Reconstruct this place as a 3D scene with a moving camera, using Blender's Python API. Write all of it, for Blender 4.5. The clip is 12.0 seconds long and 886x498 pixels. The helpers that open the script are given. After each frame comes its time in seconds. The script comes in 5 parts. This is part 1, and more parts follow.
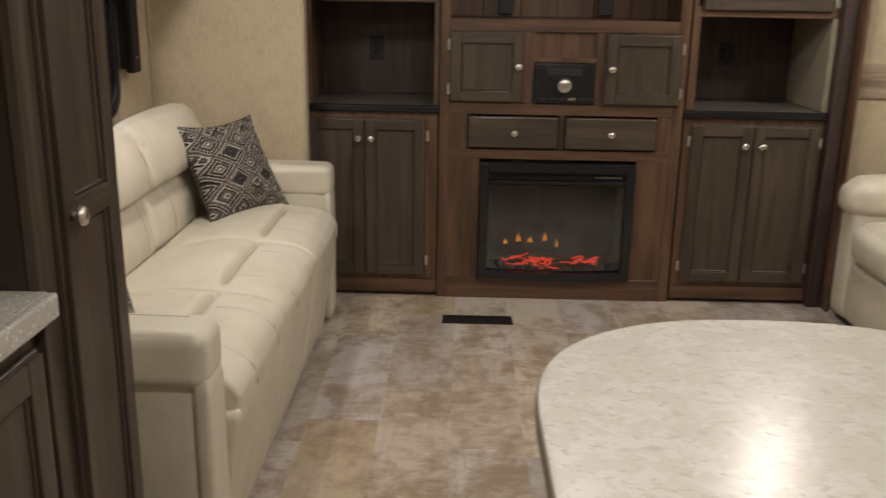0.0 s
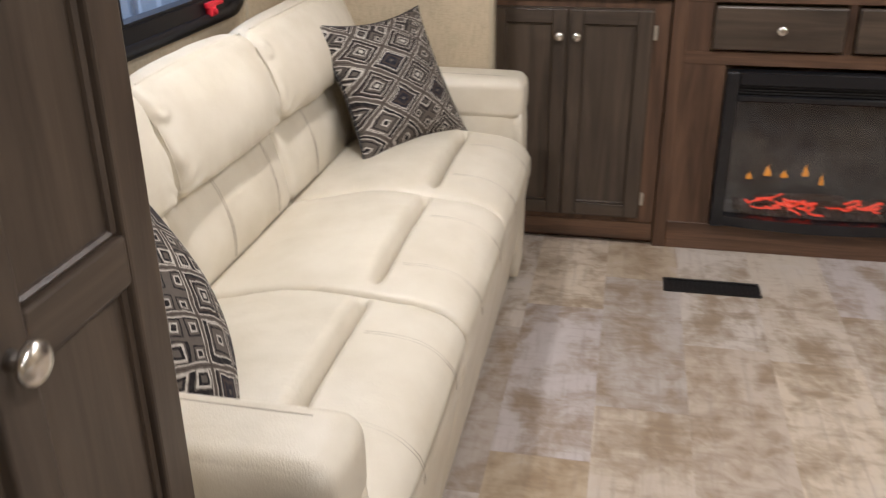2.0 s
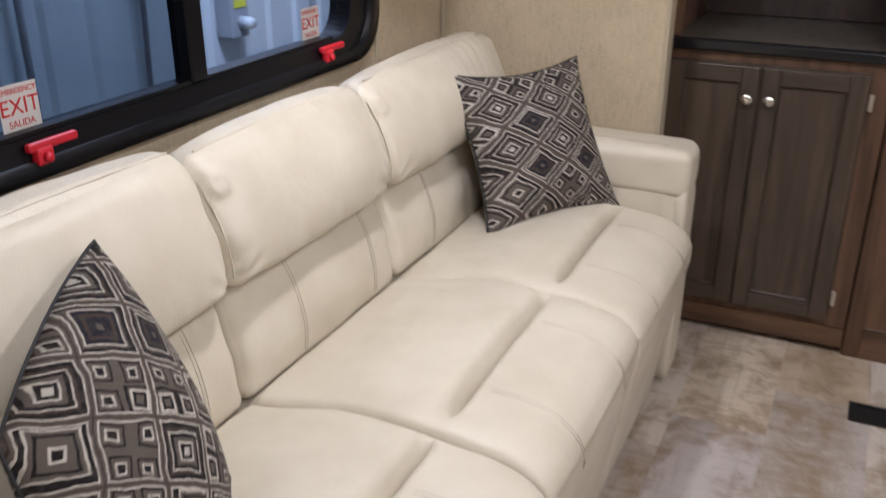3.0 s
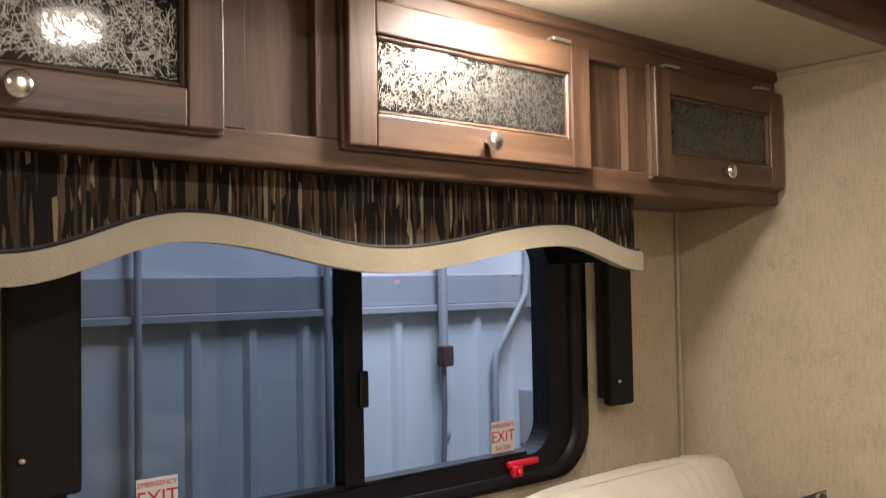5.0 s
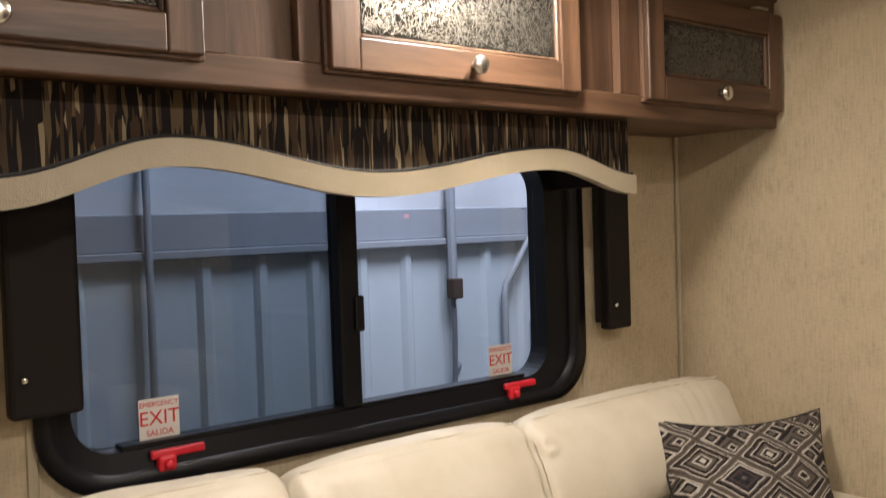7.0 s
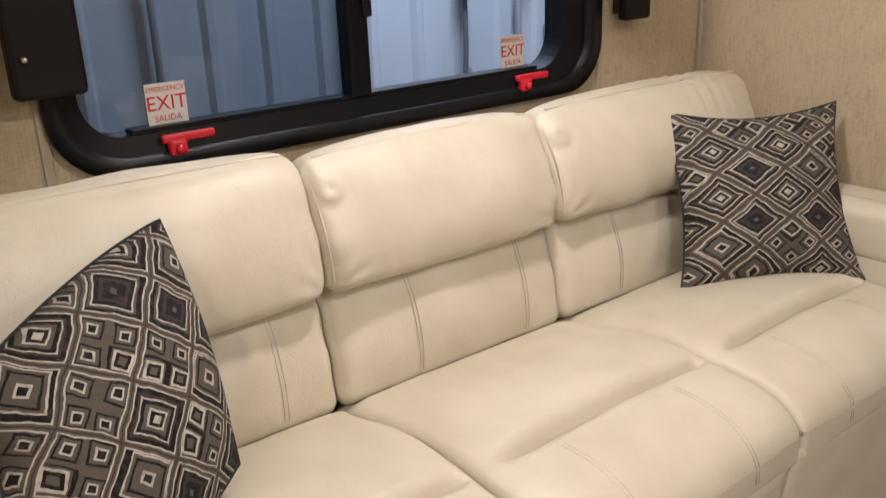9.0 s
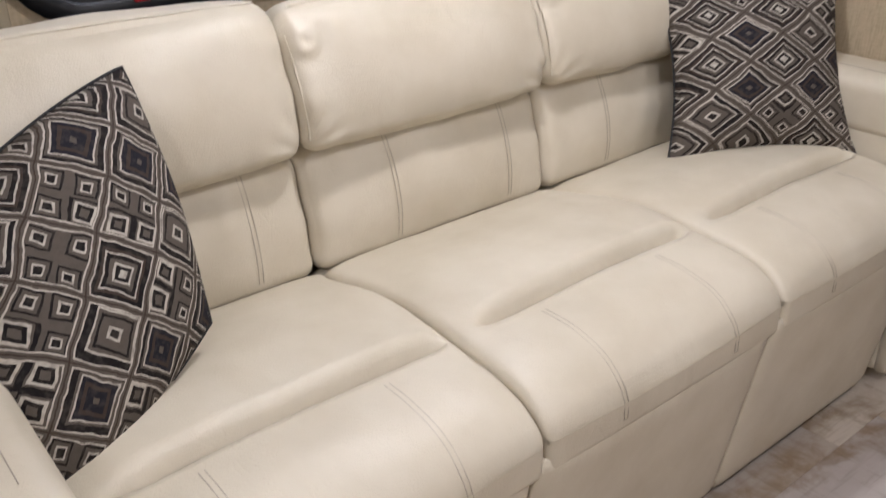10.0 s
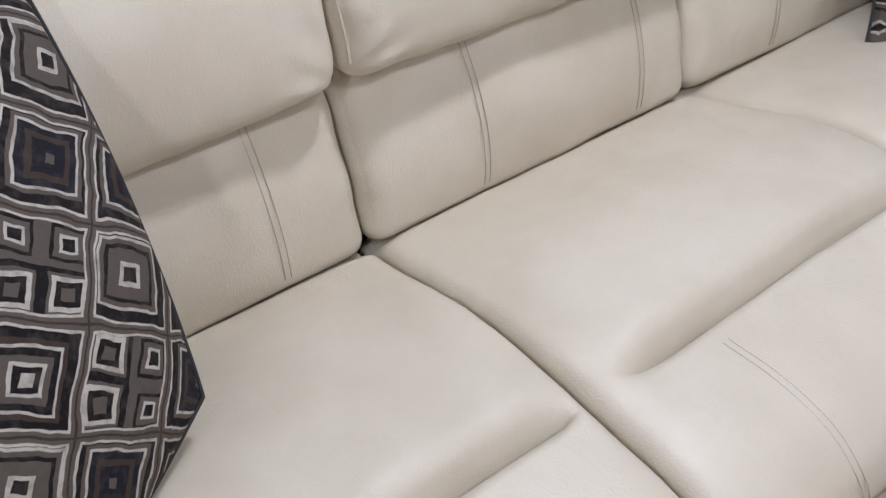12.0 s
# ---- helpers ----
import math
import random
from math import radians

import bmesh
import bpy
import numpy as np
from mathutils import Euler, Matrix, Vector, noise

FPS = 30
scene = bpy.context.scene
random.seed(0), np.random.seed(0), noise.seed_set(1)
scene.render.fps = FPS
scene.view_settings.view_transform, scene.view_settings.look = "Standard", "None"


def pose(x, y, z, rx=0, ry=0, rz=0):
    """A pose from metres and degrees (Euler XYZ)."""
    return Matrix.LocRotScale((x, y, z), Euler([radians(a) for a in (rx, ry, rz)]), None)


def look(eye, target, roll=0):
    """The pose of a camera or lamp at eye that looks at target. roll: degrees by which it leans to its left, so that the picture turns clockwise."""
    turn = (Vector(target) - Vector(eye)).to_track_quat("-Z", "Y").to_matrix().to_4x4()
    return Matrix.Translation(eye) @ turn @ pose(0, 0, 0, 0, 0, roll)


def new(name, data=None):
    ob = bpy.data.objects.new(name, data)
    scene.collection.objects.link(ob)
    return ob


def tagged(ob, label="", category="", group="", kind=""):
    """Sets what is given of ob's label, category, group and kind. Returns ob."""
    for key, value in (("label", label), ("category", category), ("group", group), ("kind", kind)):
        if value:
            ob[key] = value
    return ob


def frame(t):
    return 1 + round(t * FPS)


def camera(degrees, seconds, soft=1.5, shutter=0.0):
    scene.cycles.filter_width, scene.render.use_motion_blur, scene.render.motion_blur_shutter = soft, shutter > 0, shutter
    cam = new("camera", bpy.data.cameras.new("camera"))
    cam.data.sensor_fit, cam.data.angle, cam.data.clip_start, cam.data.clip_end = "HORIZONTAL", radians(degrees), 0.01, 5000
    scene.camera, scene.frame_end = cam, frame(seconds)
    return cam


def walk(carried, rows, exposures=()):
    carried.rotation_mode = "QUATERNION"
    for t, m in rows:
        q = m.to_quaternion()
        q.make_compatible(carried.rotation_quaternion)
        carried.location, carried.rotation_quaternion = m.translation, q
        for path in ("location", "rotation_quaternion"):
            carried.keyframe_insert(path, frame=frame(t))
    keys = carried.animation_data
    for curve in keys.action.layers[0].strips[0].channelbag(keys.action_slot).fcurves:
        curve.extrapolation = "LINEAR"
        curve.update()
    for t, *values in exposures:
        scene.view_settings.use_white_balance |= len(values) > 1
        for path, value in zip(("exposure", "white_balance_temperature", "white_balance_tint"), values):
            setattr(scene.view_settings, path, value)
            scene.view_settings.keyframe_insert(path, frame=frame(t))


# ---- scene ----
cam = camera(52.6, 12.0, 1.3, 0.4)
PATH = [
    (0, (0.179, 0.326, 1.360), (0.144, 2.249, 0.813), 1.0),
    (0.2, (0.140, 0.407, 1.336), (0.045, 2.327, 0.780), 0.75),
    (0.5, (0.066, 0.567, 1.33), (-0.071, 2.475, 0.746), 0.2),
    (0.6, (0.038, 0.617, 1.329), (-0.108, 2.521, 0.733), -0.4),
    (1, (0.027, 0.761, 1.334), (-0.185, 2.614, 0.611), -0.3),
    (1.5, (-0.033, 1.03, 1.302), (-0.249, 2.86, 0.524), 0.0),
    (2, (-0.055, 1.284, 1.324), (-0.426, 3.066, 0.496), -0.6),
    (2.5, (-0.026, 1.523, 1.344), (-0.629, 3.234, 0.5), -0.1),
    (3, (-0.008, 1.716, 1.348), (-0.785, 3.375, 0.546), 0.0),
    (3.5, (0.038, 1.93, 1.314), (-1.045, 3.498, 0.707), -1.0),
    (3.7, (0.04, 1.973, 1.3), (-1.158, 3.509, 0.848), -2.2),
    (5.3, (0.354, 2.021, 1.36), (-1.189, 3.284, 1.501), -0.8),
    (5.5, (0.368, 2.017, 1.352), (-1.179, 3.271, 1.537), -1.4),
    (6, (0.395, 2.02, 1.345), (-1.148, 3.277, 1.549), -2.3),
    (6.5, (0.361, 2.038, 1.357), (-1.174, 3.319, 1.429), -1.8),
    (6.7, (0.36, 2.048, 1.345), (-1.181, 3.323, 1.364), -1.8),
    (8.3, (0.344, 2.045, 1.287), (-1.17, 3.263, 0.815), -2.3),
    (8.5, (0.354, 2.052, 1.278), (-1.145, 3.261, 0.736), -2.2),
    (9, (0.344, 2.057, 1.265), (-1.145, 3.213, 0.597), -2.3),
    (9.5, (0.33, 2.071, 1.256), (-1.104, 3.217, 0.462), -2.1),
    (10, (0.317, 2.081, 1.218), (-1.069, 3.197, 0.304), -0.9),
    (10.5, (0.281, 2.106, 1.196), (-1.098, 3.123, 0.165), -3.3),
    (11, (0.156, 2.187, 1.159), (-1.16, 3.15, 0.001), -4.3),
    (11.5, (-0.059, 2.32, 1.16), (-1.317, 3.195, -0.125), -5.0),
    (12, (-0.132, 2.365, 1.136), (-1.43, 3.243, -0.108), -4.4),
]

EXPO = [(0.0, 0.03, 6200, 12), (0.5, 0.28, 6050, 13), (1.5, 0.55, 5800, 14), (2.0, 0.53, 5750, 15), (2.5, 0.27, 5600, 16), (3.5, 0.40, 5550, 18), (5.5, 0.18, 6600, 15), (6.5, 0.18, 6650, 15),
        (8.5, 0.33, 6600, 17), (9.5, 0.25, 5850, 17), (10.5, 0.22, 5600, 17), (11.5, 0.18, 5220, 17), (12.0, 0.15, 5200, 17)]
walk(cam, [(t, look(eye, target, roll)) for t, eye, target, roll in PATH], EXPO)

# ---- light ----
world = bpy.data.worlds.new("world")
scene.world = world
world.use_nodes = True
world.node_tree.nodes["Background"].inputs[0].default_value = (0.5, 0.6, 0.8, 1)
world.node_tree.nodes["Background"].inputs[1].default_value = 0.25


def area_lamp(name, eye, target, watts, size, color):
    lamp = bpy.data.lights.new(name, "AREA")
    lamp.shape, lamp.size, lamp.energy, lamp.color = "DISK", size, watts, color
    ob = new(name, lamp)
    ob.matrix_world = look(eye, target)
    return ob


WARM = (1.0, 0.93, 0.82)
SLIDE_Z, MAIN_Z = 1.85, 2.06
# the last puck is unseen, added to brighten the recliner and the wall behind
PUCKS = [(-0.640, 3.085, SLIDE_Z, 6.5), (0.48, 2.80, MAIN_Z, 9.3), (0.48, 1.30, MAIN_Z, 10.0), (0.48, -0.2, MAIN_Z, 4.0), (1.45, 3.62, MAIN_Z, 6.0), (2.25, 3.2, MAIN_Z, 9.5)]
for px, py, pz, watts in PUCKS:
    area_lamp("ceiling_lamp", (px, py, pz - 0.040), (px, py, 0), watts, 0.13, WARM)
# the dome over the sofa also throws light sideways
bulb = bpy.data.lights.new("dome_lamp", "POINT")
bulb.energy, bulb.color, bulb.shadow_soft_size = 2.4, WARM, 0.03
new("dome_lamp", bulb).location = (-0.640, 3.085, SLIDE_Z - 0.070)
area_lamp("hall_lamp", (-1.5, 4.2, 3.4), (-2.8, 4.4, 0.9), 112.0, 1.2, (0.78, 0.87, 1.0))

# ---- materials ----
def node(nt, kind, **inputs):
    n = nt.nodes.new(kind)
    for k, v in inputs.items():
        k = k.replace("_", " ")
        if hasattr(v, "links"):
            nt.links.new(v, n.inputs[k])
        else:
            n.inputs[k].default_value = v
    return n


def math_node(nt, op, a, b=0.0, c=0.0):
    n = nt.nodes.new("ShaderNodeMath")
    n.operation = op
    for i, v in enumerate((a, b, c)):
        if hasattr(v, "links"):
            nt.links.new(v, n.inputs[i])
        else:
            n.inputs[i].default_value = v
    return n.outputs[0]


def mix_rgb(nt, fac, a, b, mode="MIX"):
    n = nt.nodes.new("ShaderNodeMix")
    n.data_type, n.blend_type = "RGBA", mode
    for i, v in ((0, fac), (6, a), (7, b)):
        if hasattr(v, "links"):
            nt.links.new(v, n.inputs[i])
        else:
            n.inputs[i].default_value = v if i == 0 else (*v, 1)
    return n.outputs[2]


def ramp(nt, fac, stops, mode="LINEAR"):
    n = nt.nodes.new("ShaderNodeValToRGB")
    n.color_ramp.interpolation = mode
    while len(n.color_ramp.elements) < len(stops):
        n.color_ramp.elements.new(0.5)
    for e, (p, c) in zip(n.color_ramp.elements, stops):
        e.position, e.color = p, (*c, 1)
    nt.links.new(fac, n.inputs[0])
    return n.outputs[0]


def basic(name, color=(0.5, 0.5, 0.5), rough=0.5, metal=0.0, spec=0.5):
    m = bpy.data.materials.new(name)
    m.use_nodes = True
    p = m.node_tree.nodes["Principled BSDF"]
    p.inputs["Base Color"].default_value = (*color, 1)
    p.inputs["Roughness"].default_value = rough
    p.inputs["Metallic"].default_value = metal
    p.inputs["Specular IOR Level"].default_value = spec
    return m, m.node_tree, p


def coords(nt, scale, shuffle=0.0):
    """Object coordinates, stretched; shuffled from object to object."""
    v = nt.nodes.new("ShaderNodeTexCoord").outputs["Object"]
    if shuffle:
        r = nt.nodes.new("ShaderNodeObjectInfo").outputs["Random"]
        v2 = nt.nodes.new("ShaderNodeVectorMath")
        v2.operation = "ADD"
        nt.links.new(v, v2.inputs[0])
        nt.links.new(math_node(nt, "MULTIPLY", r, shuffle), v2.inputs[1])
        v = v2.outputs[0]
    return node(nt, "ShaderNodeMapping", Vector=v, Scale=scale).outputs[0]


def bump(nt, p, height, strength, distance):
    b = node(nt, "ShaderNodeBump", Height=height, Strength=strength, Distance=distance)
    nt.links.new(b.outputs[0], p.inputs["Normal"])


def noise_tex(nt, vec, scale, detail=4.0, rough=0.55, dist=0.0):
    return node(nt, "ShaderNodeTexNoise", Vector=vec, Scale=scale, Detail=detail, Roughness=rough, Distortion=dist).outputs["Fac"]


def wood(name, dark, light, axis, rough=0.42):
    m, nt, p = basic(name, rough=rough)
    along, across = 1.3, 17.0
    sc = [across] * 3
    sc["xyz".index(axis)] = along
    v = coords(nt, sc, 7.0)
    g = noise_tex(nt, v, 1.0, 7.0, 0.62, 1.1)
    fine = noise_tex(nt, v, 6.0, 3.0, 0.6, 0.3)
    broad = noise_tex(nt, coords(nt, (1, 1, 1), 5.0), 3.0, 2.0)
    mid = [(a + b) / 2 for a, b in zip(dark, light)]
    c = ramp(nt, g, [(0.34, dark), (0.48, mid), (0.60, light), (0.72, mid)])
    c = mix_rgb(nt, math_node(nt, "MULTIPLY", fine, 0.55), c, [x * 0.45 for x in dark])
    c = mix_rgb(nt, math_node(nt, "MULTIPLY", broad, 0.3), c, light)
    nt.links.new(c, p.inputs["Base Color"])
    nt.links.new(math_node(nt, "MULTIPLY_ADD", fine, 0.18, rough - 0.08), p.inputs["Roughness"])
    bump(nt, p, fine, 0.25, 0.0006)
    return m


def linen_wall(name, base, dark):
    m, nt, p = basic(name, rough=0.75, spec=0.25)
    a = noise_tex(nt, coords(nt, (60, 60, 260)), 1.0, 3.0)
    b = noise_tex(nt, coords(nt, (200, 200, 22)), 1.0, 3.0)
    c = noise_tex(nt, coords(nt, (1, 1, 1)), 14.0, 5.0, 0.65)
    s = math_node(nt, "ADD", math_node(nt, "MULTIPLY", a, 0.45), math_node(nt, "MULTIPLY", b, 0.55))
    s = math_node(nt, "ADD", math_node(nt, "MULTIPLY", s, 0.7), math_node(nt, "MULTIPLY", c, 0.3))
    nt.links.new(ramp(nt, s, [(0.36, dark), (0.5, base), (0.64, [min(1, x * 1.12) for x in base])]), p.inputs["Base Color"])
    bump(nt, p, s, 0.2, 0.0008)
    return m


def leather(name, base):
    m, nt, p = basic(name, rough=0.40, spec=0.48)
    v = coords(nt, (1, 1, 1), 3.0)
    cell = node(nt, "ShaderNodeTexVoronoi", Vector=v, Scale=420.0).outputs["Distance"]
    big = noise_tex(nt, v, 7.0, 4.0)
    c = mix_rgb(nt, ramp(nt, big, [(0.36, (0, 0, 0)), (0.68, (0.75, 0.75, 0.75))]), base, [x * y for x, y in zip(base, (0.86, 0.84, 0.80))])
    nt.links.new(c, p.inputs["Base Color"])
    nt.links.new(math_node(nt, "MULTIPLY_ADD", big, 0.18, 0.32), p.inputs["Roughness"])
    # soft dents, and fine drawn creases here and there
    ridge = math_node(nt, "ABSOLUTE", math_node(nt, "SUBTRACT", noise_tex(nt, v, 17.0, 3.0, 0.5, 1.6), 0.5))
    crease = ramp(nt, ridge, [(0.0, (1, 1, 1)), (0.035, (0, 0, 0))])
    where = ramp(nt, noise_tex(nt, v, 5.5, 2.0), [(0.50, (0, 0, 0)), (0.66, (1, 1, 1))])
    h = math_node(nt, "ADD", math_node(nt, "MULTIPLY", cell, 0.13), noise_tex(nt, v, 11.0, 6.0, 0.55, 0.8))
    h = math_node(nt, "SUBTRACT", h, math_node(nt, "MULTIPLY", math_node(nt, "MULTIPLY", crease, where), 0.10))
    bump(nt, p, h, 0.40, 0.006)
    return m


def speckle(name, base, spots, scale=160.0, rough=0.3):
    m, nt, p = basic(name, rough=rough)
    v = coords(nt, (1, 1, 1))
    c = base
    for i, (col, lo, sc) in enumerate(spots):
        f = noise_tex(nt, v, scale * sc, 3.0, 0.7, 0.5)
        f = ramp(nt, f, [(lo, (0, 0, 0)), (lo + 0.06, (1, 1, 1))])
        c = mix_rgb(nt, f, c, col)
    nt.links.new(c, p.inputs["Base Color"])
    return m


def chips(name, base, kinds, scale, rough=0.3):
    """A laminate strewn with small angular chips. kinds: (colour, share of the cells)."""
    m, nt, p = basic(name, rough=rough)
    v = coords(nt, (1, 1, 1))
    cloud = noise_tex(nt, v, 9.0, 5.0, 0.6)
    c = mix_rgb(nt, cloud, [x * 0.93 for x in base], [min(1, x * 1.07) for x in base])
    for i, (col, share) in enumerate(kinds):
        vo = node(nt, "ShaderNodeTexVoronoi", Vector=node(nt, "ShaderNodeMapping", Vector=v, Location=(0.3 * i, 0.7 * i, 0)).outputs[0], Scale=scale * (1 + 0.35 * i))
        sp = nt.nodes.new("ShaderNodeSeparateColor")
        nt.links.new(vo.outputs["Color"], sp.inputs[0])
        inside = math_node(nt, "LESS_THAN", vo.outputs["Distance"], math_node(nt, "MULTIPLY", sp.outputs[1], 0.55))
        c = mix_rgb(nt, math_node(nt, "MULTIPLY", math_node(nt, "LESS_THAN", sp.outputs[0], share), inside), c, col)
    nt.links.new(c, p.inputs["Base Color"])
    return m


def plank_floor(name):
    m, nt, p = basic(name, rough=0.40, spec=0.4)
    rnd = nt.nodes.new("ShaderNodeObjectInfo").outputs["Random"]
    v = coords(nt, (1.0, 1.0, 1.0), 9.0)

    def field(scale, detail, rough, dist=0.2):
        return noise_tex(nt, node(nt, "ShaderNodeMapping", Vector=v, Scale=scale).outputs[0], 1.0, detail, rough, dist)
    tone = ramp(nt, rnd, [(0.0, (0.41, 0.325, 0.225)), (0.2, (0.55, 0.495, 0.43)), (0.4, (0.345, 0.305, 0.285)),
                          (0.6, (0.56, 0.475, 0.365)), (0.8, (0.45, 0.41, 0.40)), (1.0, (0.46, 0.375, 0.275))])
    patch = field((5.5, 3.2, 1.0), 4.0, 0.6, 0.5)
    saw = field((4.0, 60.0, 1.0), 5.0, 0.7)
    grain = field((70.0, 3.5, 1.0), 5.0, 0.65)
    blot = field((14.0, 16.0, 1.0), 5.0, 0.7, 0.6)
    # worn brown patches with sawn cross marks, lilac-grey rubbed areas, dark specks
    worn = math_node(nt, "ADD", math_node(nt, "MULTIPLY", patch, 0.62), math_node(nt, "MULTIPLY", blot, 0.38))
    c = mix_rgb(nt, ramp(nt, worn, [(0.46, (0, 0, 0)), (0.60, (0.80, 0.80, 0.80))]), tone, (0.25, 0.175, 0.105))
    c = mix_rgb(nt, ramp(nt, worn, [(0.32, (0.5, 0.5, 0.5)), (0.44, (0, 0, 0))]), c, (0.54, 0.495, 0.475))
    marks = math_node(nt, "MULTIPLY", saw, worn)
    c = mix_rgb(nt, ramp(nt, marks, [(0.24, (0, 0, 0)), (0.38, (0.45, 0.45, 0.45))]), c, (0.20, 0.145, 0.095))
    c = mix_rgb(nt, ramp(nt, grain, [(0.52, (0, 0, 0)), (0.70, (0.40, 0.40, 0.40))]), c, (0.25, 0.20, 0.165))
    nt.links.new(c, p.inputs["Base Color"])
    nt.links.new(math_node(nt, "MULTIPLY_ADD", blot, 0.2, 0.32), p.inputs["Roughness"])
    bump(nt, p, grain, 0.12, 0.001)
    return m


def pillow_cloth(name, turn=45.0, cell=(0.062, 0.062), shift=(0.0, 0.0), band=0.86):
    """Woven diamonds of nested squares between taupe bands, some of them split in four."""
    m, nt, p = basic(name, rough=0.85, spec=0.2)
    v = nt.nodes.new("ShaderNodeTexCoord").outputs["Object"]
    wob = node(nt, "ShaderNodeTexNoise", Vector=v, Scale=22.0, Detail=3.0).outputs["Color"]
    w = nt.nodes.new("ShaderNodeVectorMath")
    w.operation = "MULTIPLY_ADD"
    nt.links.new(wob, w.inputs[0])
    w.inputs[1].default_value = (0.015, 0.015, 0.0)
    nt.links.new(v, w.inputs[2])
    mp = node(nt, "ShaderNodeMapping", Vector=w.outputs[0], Rotation=(0, 0, radians(turn)), Location=(*shift, 0), Scale=(1 / cell[0], 1 / cell[1], 1 / cell[0]))
    xyz = nt.nodes.new("ShaderNodeSeparateXYZ")
    nt.links.new(mp.outputs[0], xyz.inputs[0])

    def cellwise(x, y, k):
        x, y = math_node(nt, "MULTIPLY", x, k), math_node(nt, "MULTIPLY", y, k)
        fx, fy = math_node(nt, "FLOOR", x), math_node(nt, "FLOOR", y)
        comb = nt.nodes.new("ShaderNodeCombineXYZ")
        nt.links.new(fx, comb.inputs[0])
        nt.links.new(fy, comb.inputs[1])
        comb.inputs[2].default_value = k * 3.7
        wn = nt.nodes.new("ShaderNodeTexWhiteNoise")
        nt.links.new(comb.outputs[0], wn.inputs["Vector"])
        s = nt.nodes.new("ShaderNodeSeparateColor")
        nt.links.new(wn.outputs["Color"], s.inputs[0])
        # the inner squares sit off the middle
        ox = math_node(nt, "MULTIPLY_ADD", s.outputs[0], 0.14, 0.43)
        oy = math_node(nt, "MULTIPLY_ADD", s.outputs[1], 0.14, 0.43)
        ux, uy = math_node(nt, "SUBTRACT", x, fx), math_node(nt, "SUBTRACT", y, fy)
        dists = []
        for cx, cy in ((0.5, 0.5), (ox, oy)):
            dx = math_node(nt, "ABSOLUTE", math_node(nt, "SUBTRACT", ux, cx))
            dy = math_node(nt, "ABSOLUTE", math_node(nt, "SUBTRACT", uy, cy))
            dists.append(math_node(nt, "MULTIPLY", math_node(nt, "MAXIMUM", dx, dy), 2.0))
        return dists[0], dists[1], wn.outputs["Value"], s.outputs[2]

    edge, d1, r1, q1 = cellwise(xyz.outputs[0], xyz.outputs[1], 1.0)
    _, d2, r2, _ = cellwise(xyz.outputs[0], xyz.outputs[1], 2.0)
    pale, black, brown, taupe, navy = (0.52, 0.48, 0.42), (0.005, 0.004, 0.006), (0.048, 0.033, 0.026), (0.105, 0.089, 0.075), (0.008, 0.009, 0.018)
    big_a = ramp(nt, d1, [(0, pale), (0.13, black), (0.25, pale), (0.32, taupe), (0.44, black), (0.56, pale), (0.61, brown), (0.70, black)], "CONSTANT")
    big_b = ramp(nt, d1, [(0, taupe), (0.10, navy), (0.34, brown), (0.46, navy), (0.60, pale), (0.66, taupe), (0.74, black)], "CONSTANT")
    big_c = ramp(nt, d1, [(0, black), (0.14, pale), (0.23, taupe), (0.48, black), (0.56, taupe), (0.66, pale), (0.72, black)], "CONSTANT")
    four_a = ramp(nt, d2, [(0, taupe), (0.26, black), (0.48, pale), (0.66, taupe), (0.78, black)], "CONSTANT")
    four_b = ramp(nt, d2, [(0, black), (0.24, pale), (0.36, taupe), (0.56, black), (0.70, taupe)], "CONSTANT")

    def pick(r, lim, a, b):
        return mix_rgb(nt, math_node(nt, "GREATER_THAN", r, lim), a, b)
    four = pick(r2, 0.5, four_a, four_b)
    big = pick(r1, 0.42, pick(r1, 0.20, big_c, big_b), big_a)
    c = pick(r1, 0.68, big, four)
    c = mix_rgb(nt, math_node(nt, "MULTIPLY", q1, 0.12), c, brown)
    lattice = ramp(nt, edge, [(0, pale), (band + 0.05, taupe), (0.975, brown)], "CONSTANT")
    c = mix_rgb(nt, math_node(nt, "GREATER_THAN", edge, band), c, lattice)
    mottle = noise_tex(nt, coords(nt, (1, 1, 1)), 95.0, 3.0, 0.6)
    c = mix_rgb(nt, ramp(nt, mottle, [(0.46, (0, 0, 0)), (0.70, (0.45, 0.45, 0.45))]), c, (0.07, 0.06, 0.052))
    yarn = noise_tex(nt, coords(nt, (1, 1, 1)), 420.0, 2.0)
    c = mix_rgb(nt, math_node(nt, "MULTIPLY", yarn, 0.18), c, (0.05, 0.044, 0.04))
    nt.links.new(c, p.inputs["Base Color"])
    bump(nt, p, yarn, 0.35, 0.001)
    return m


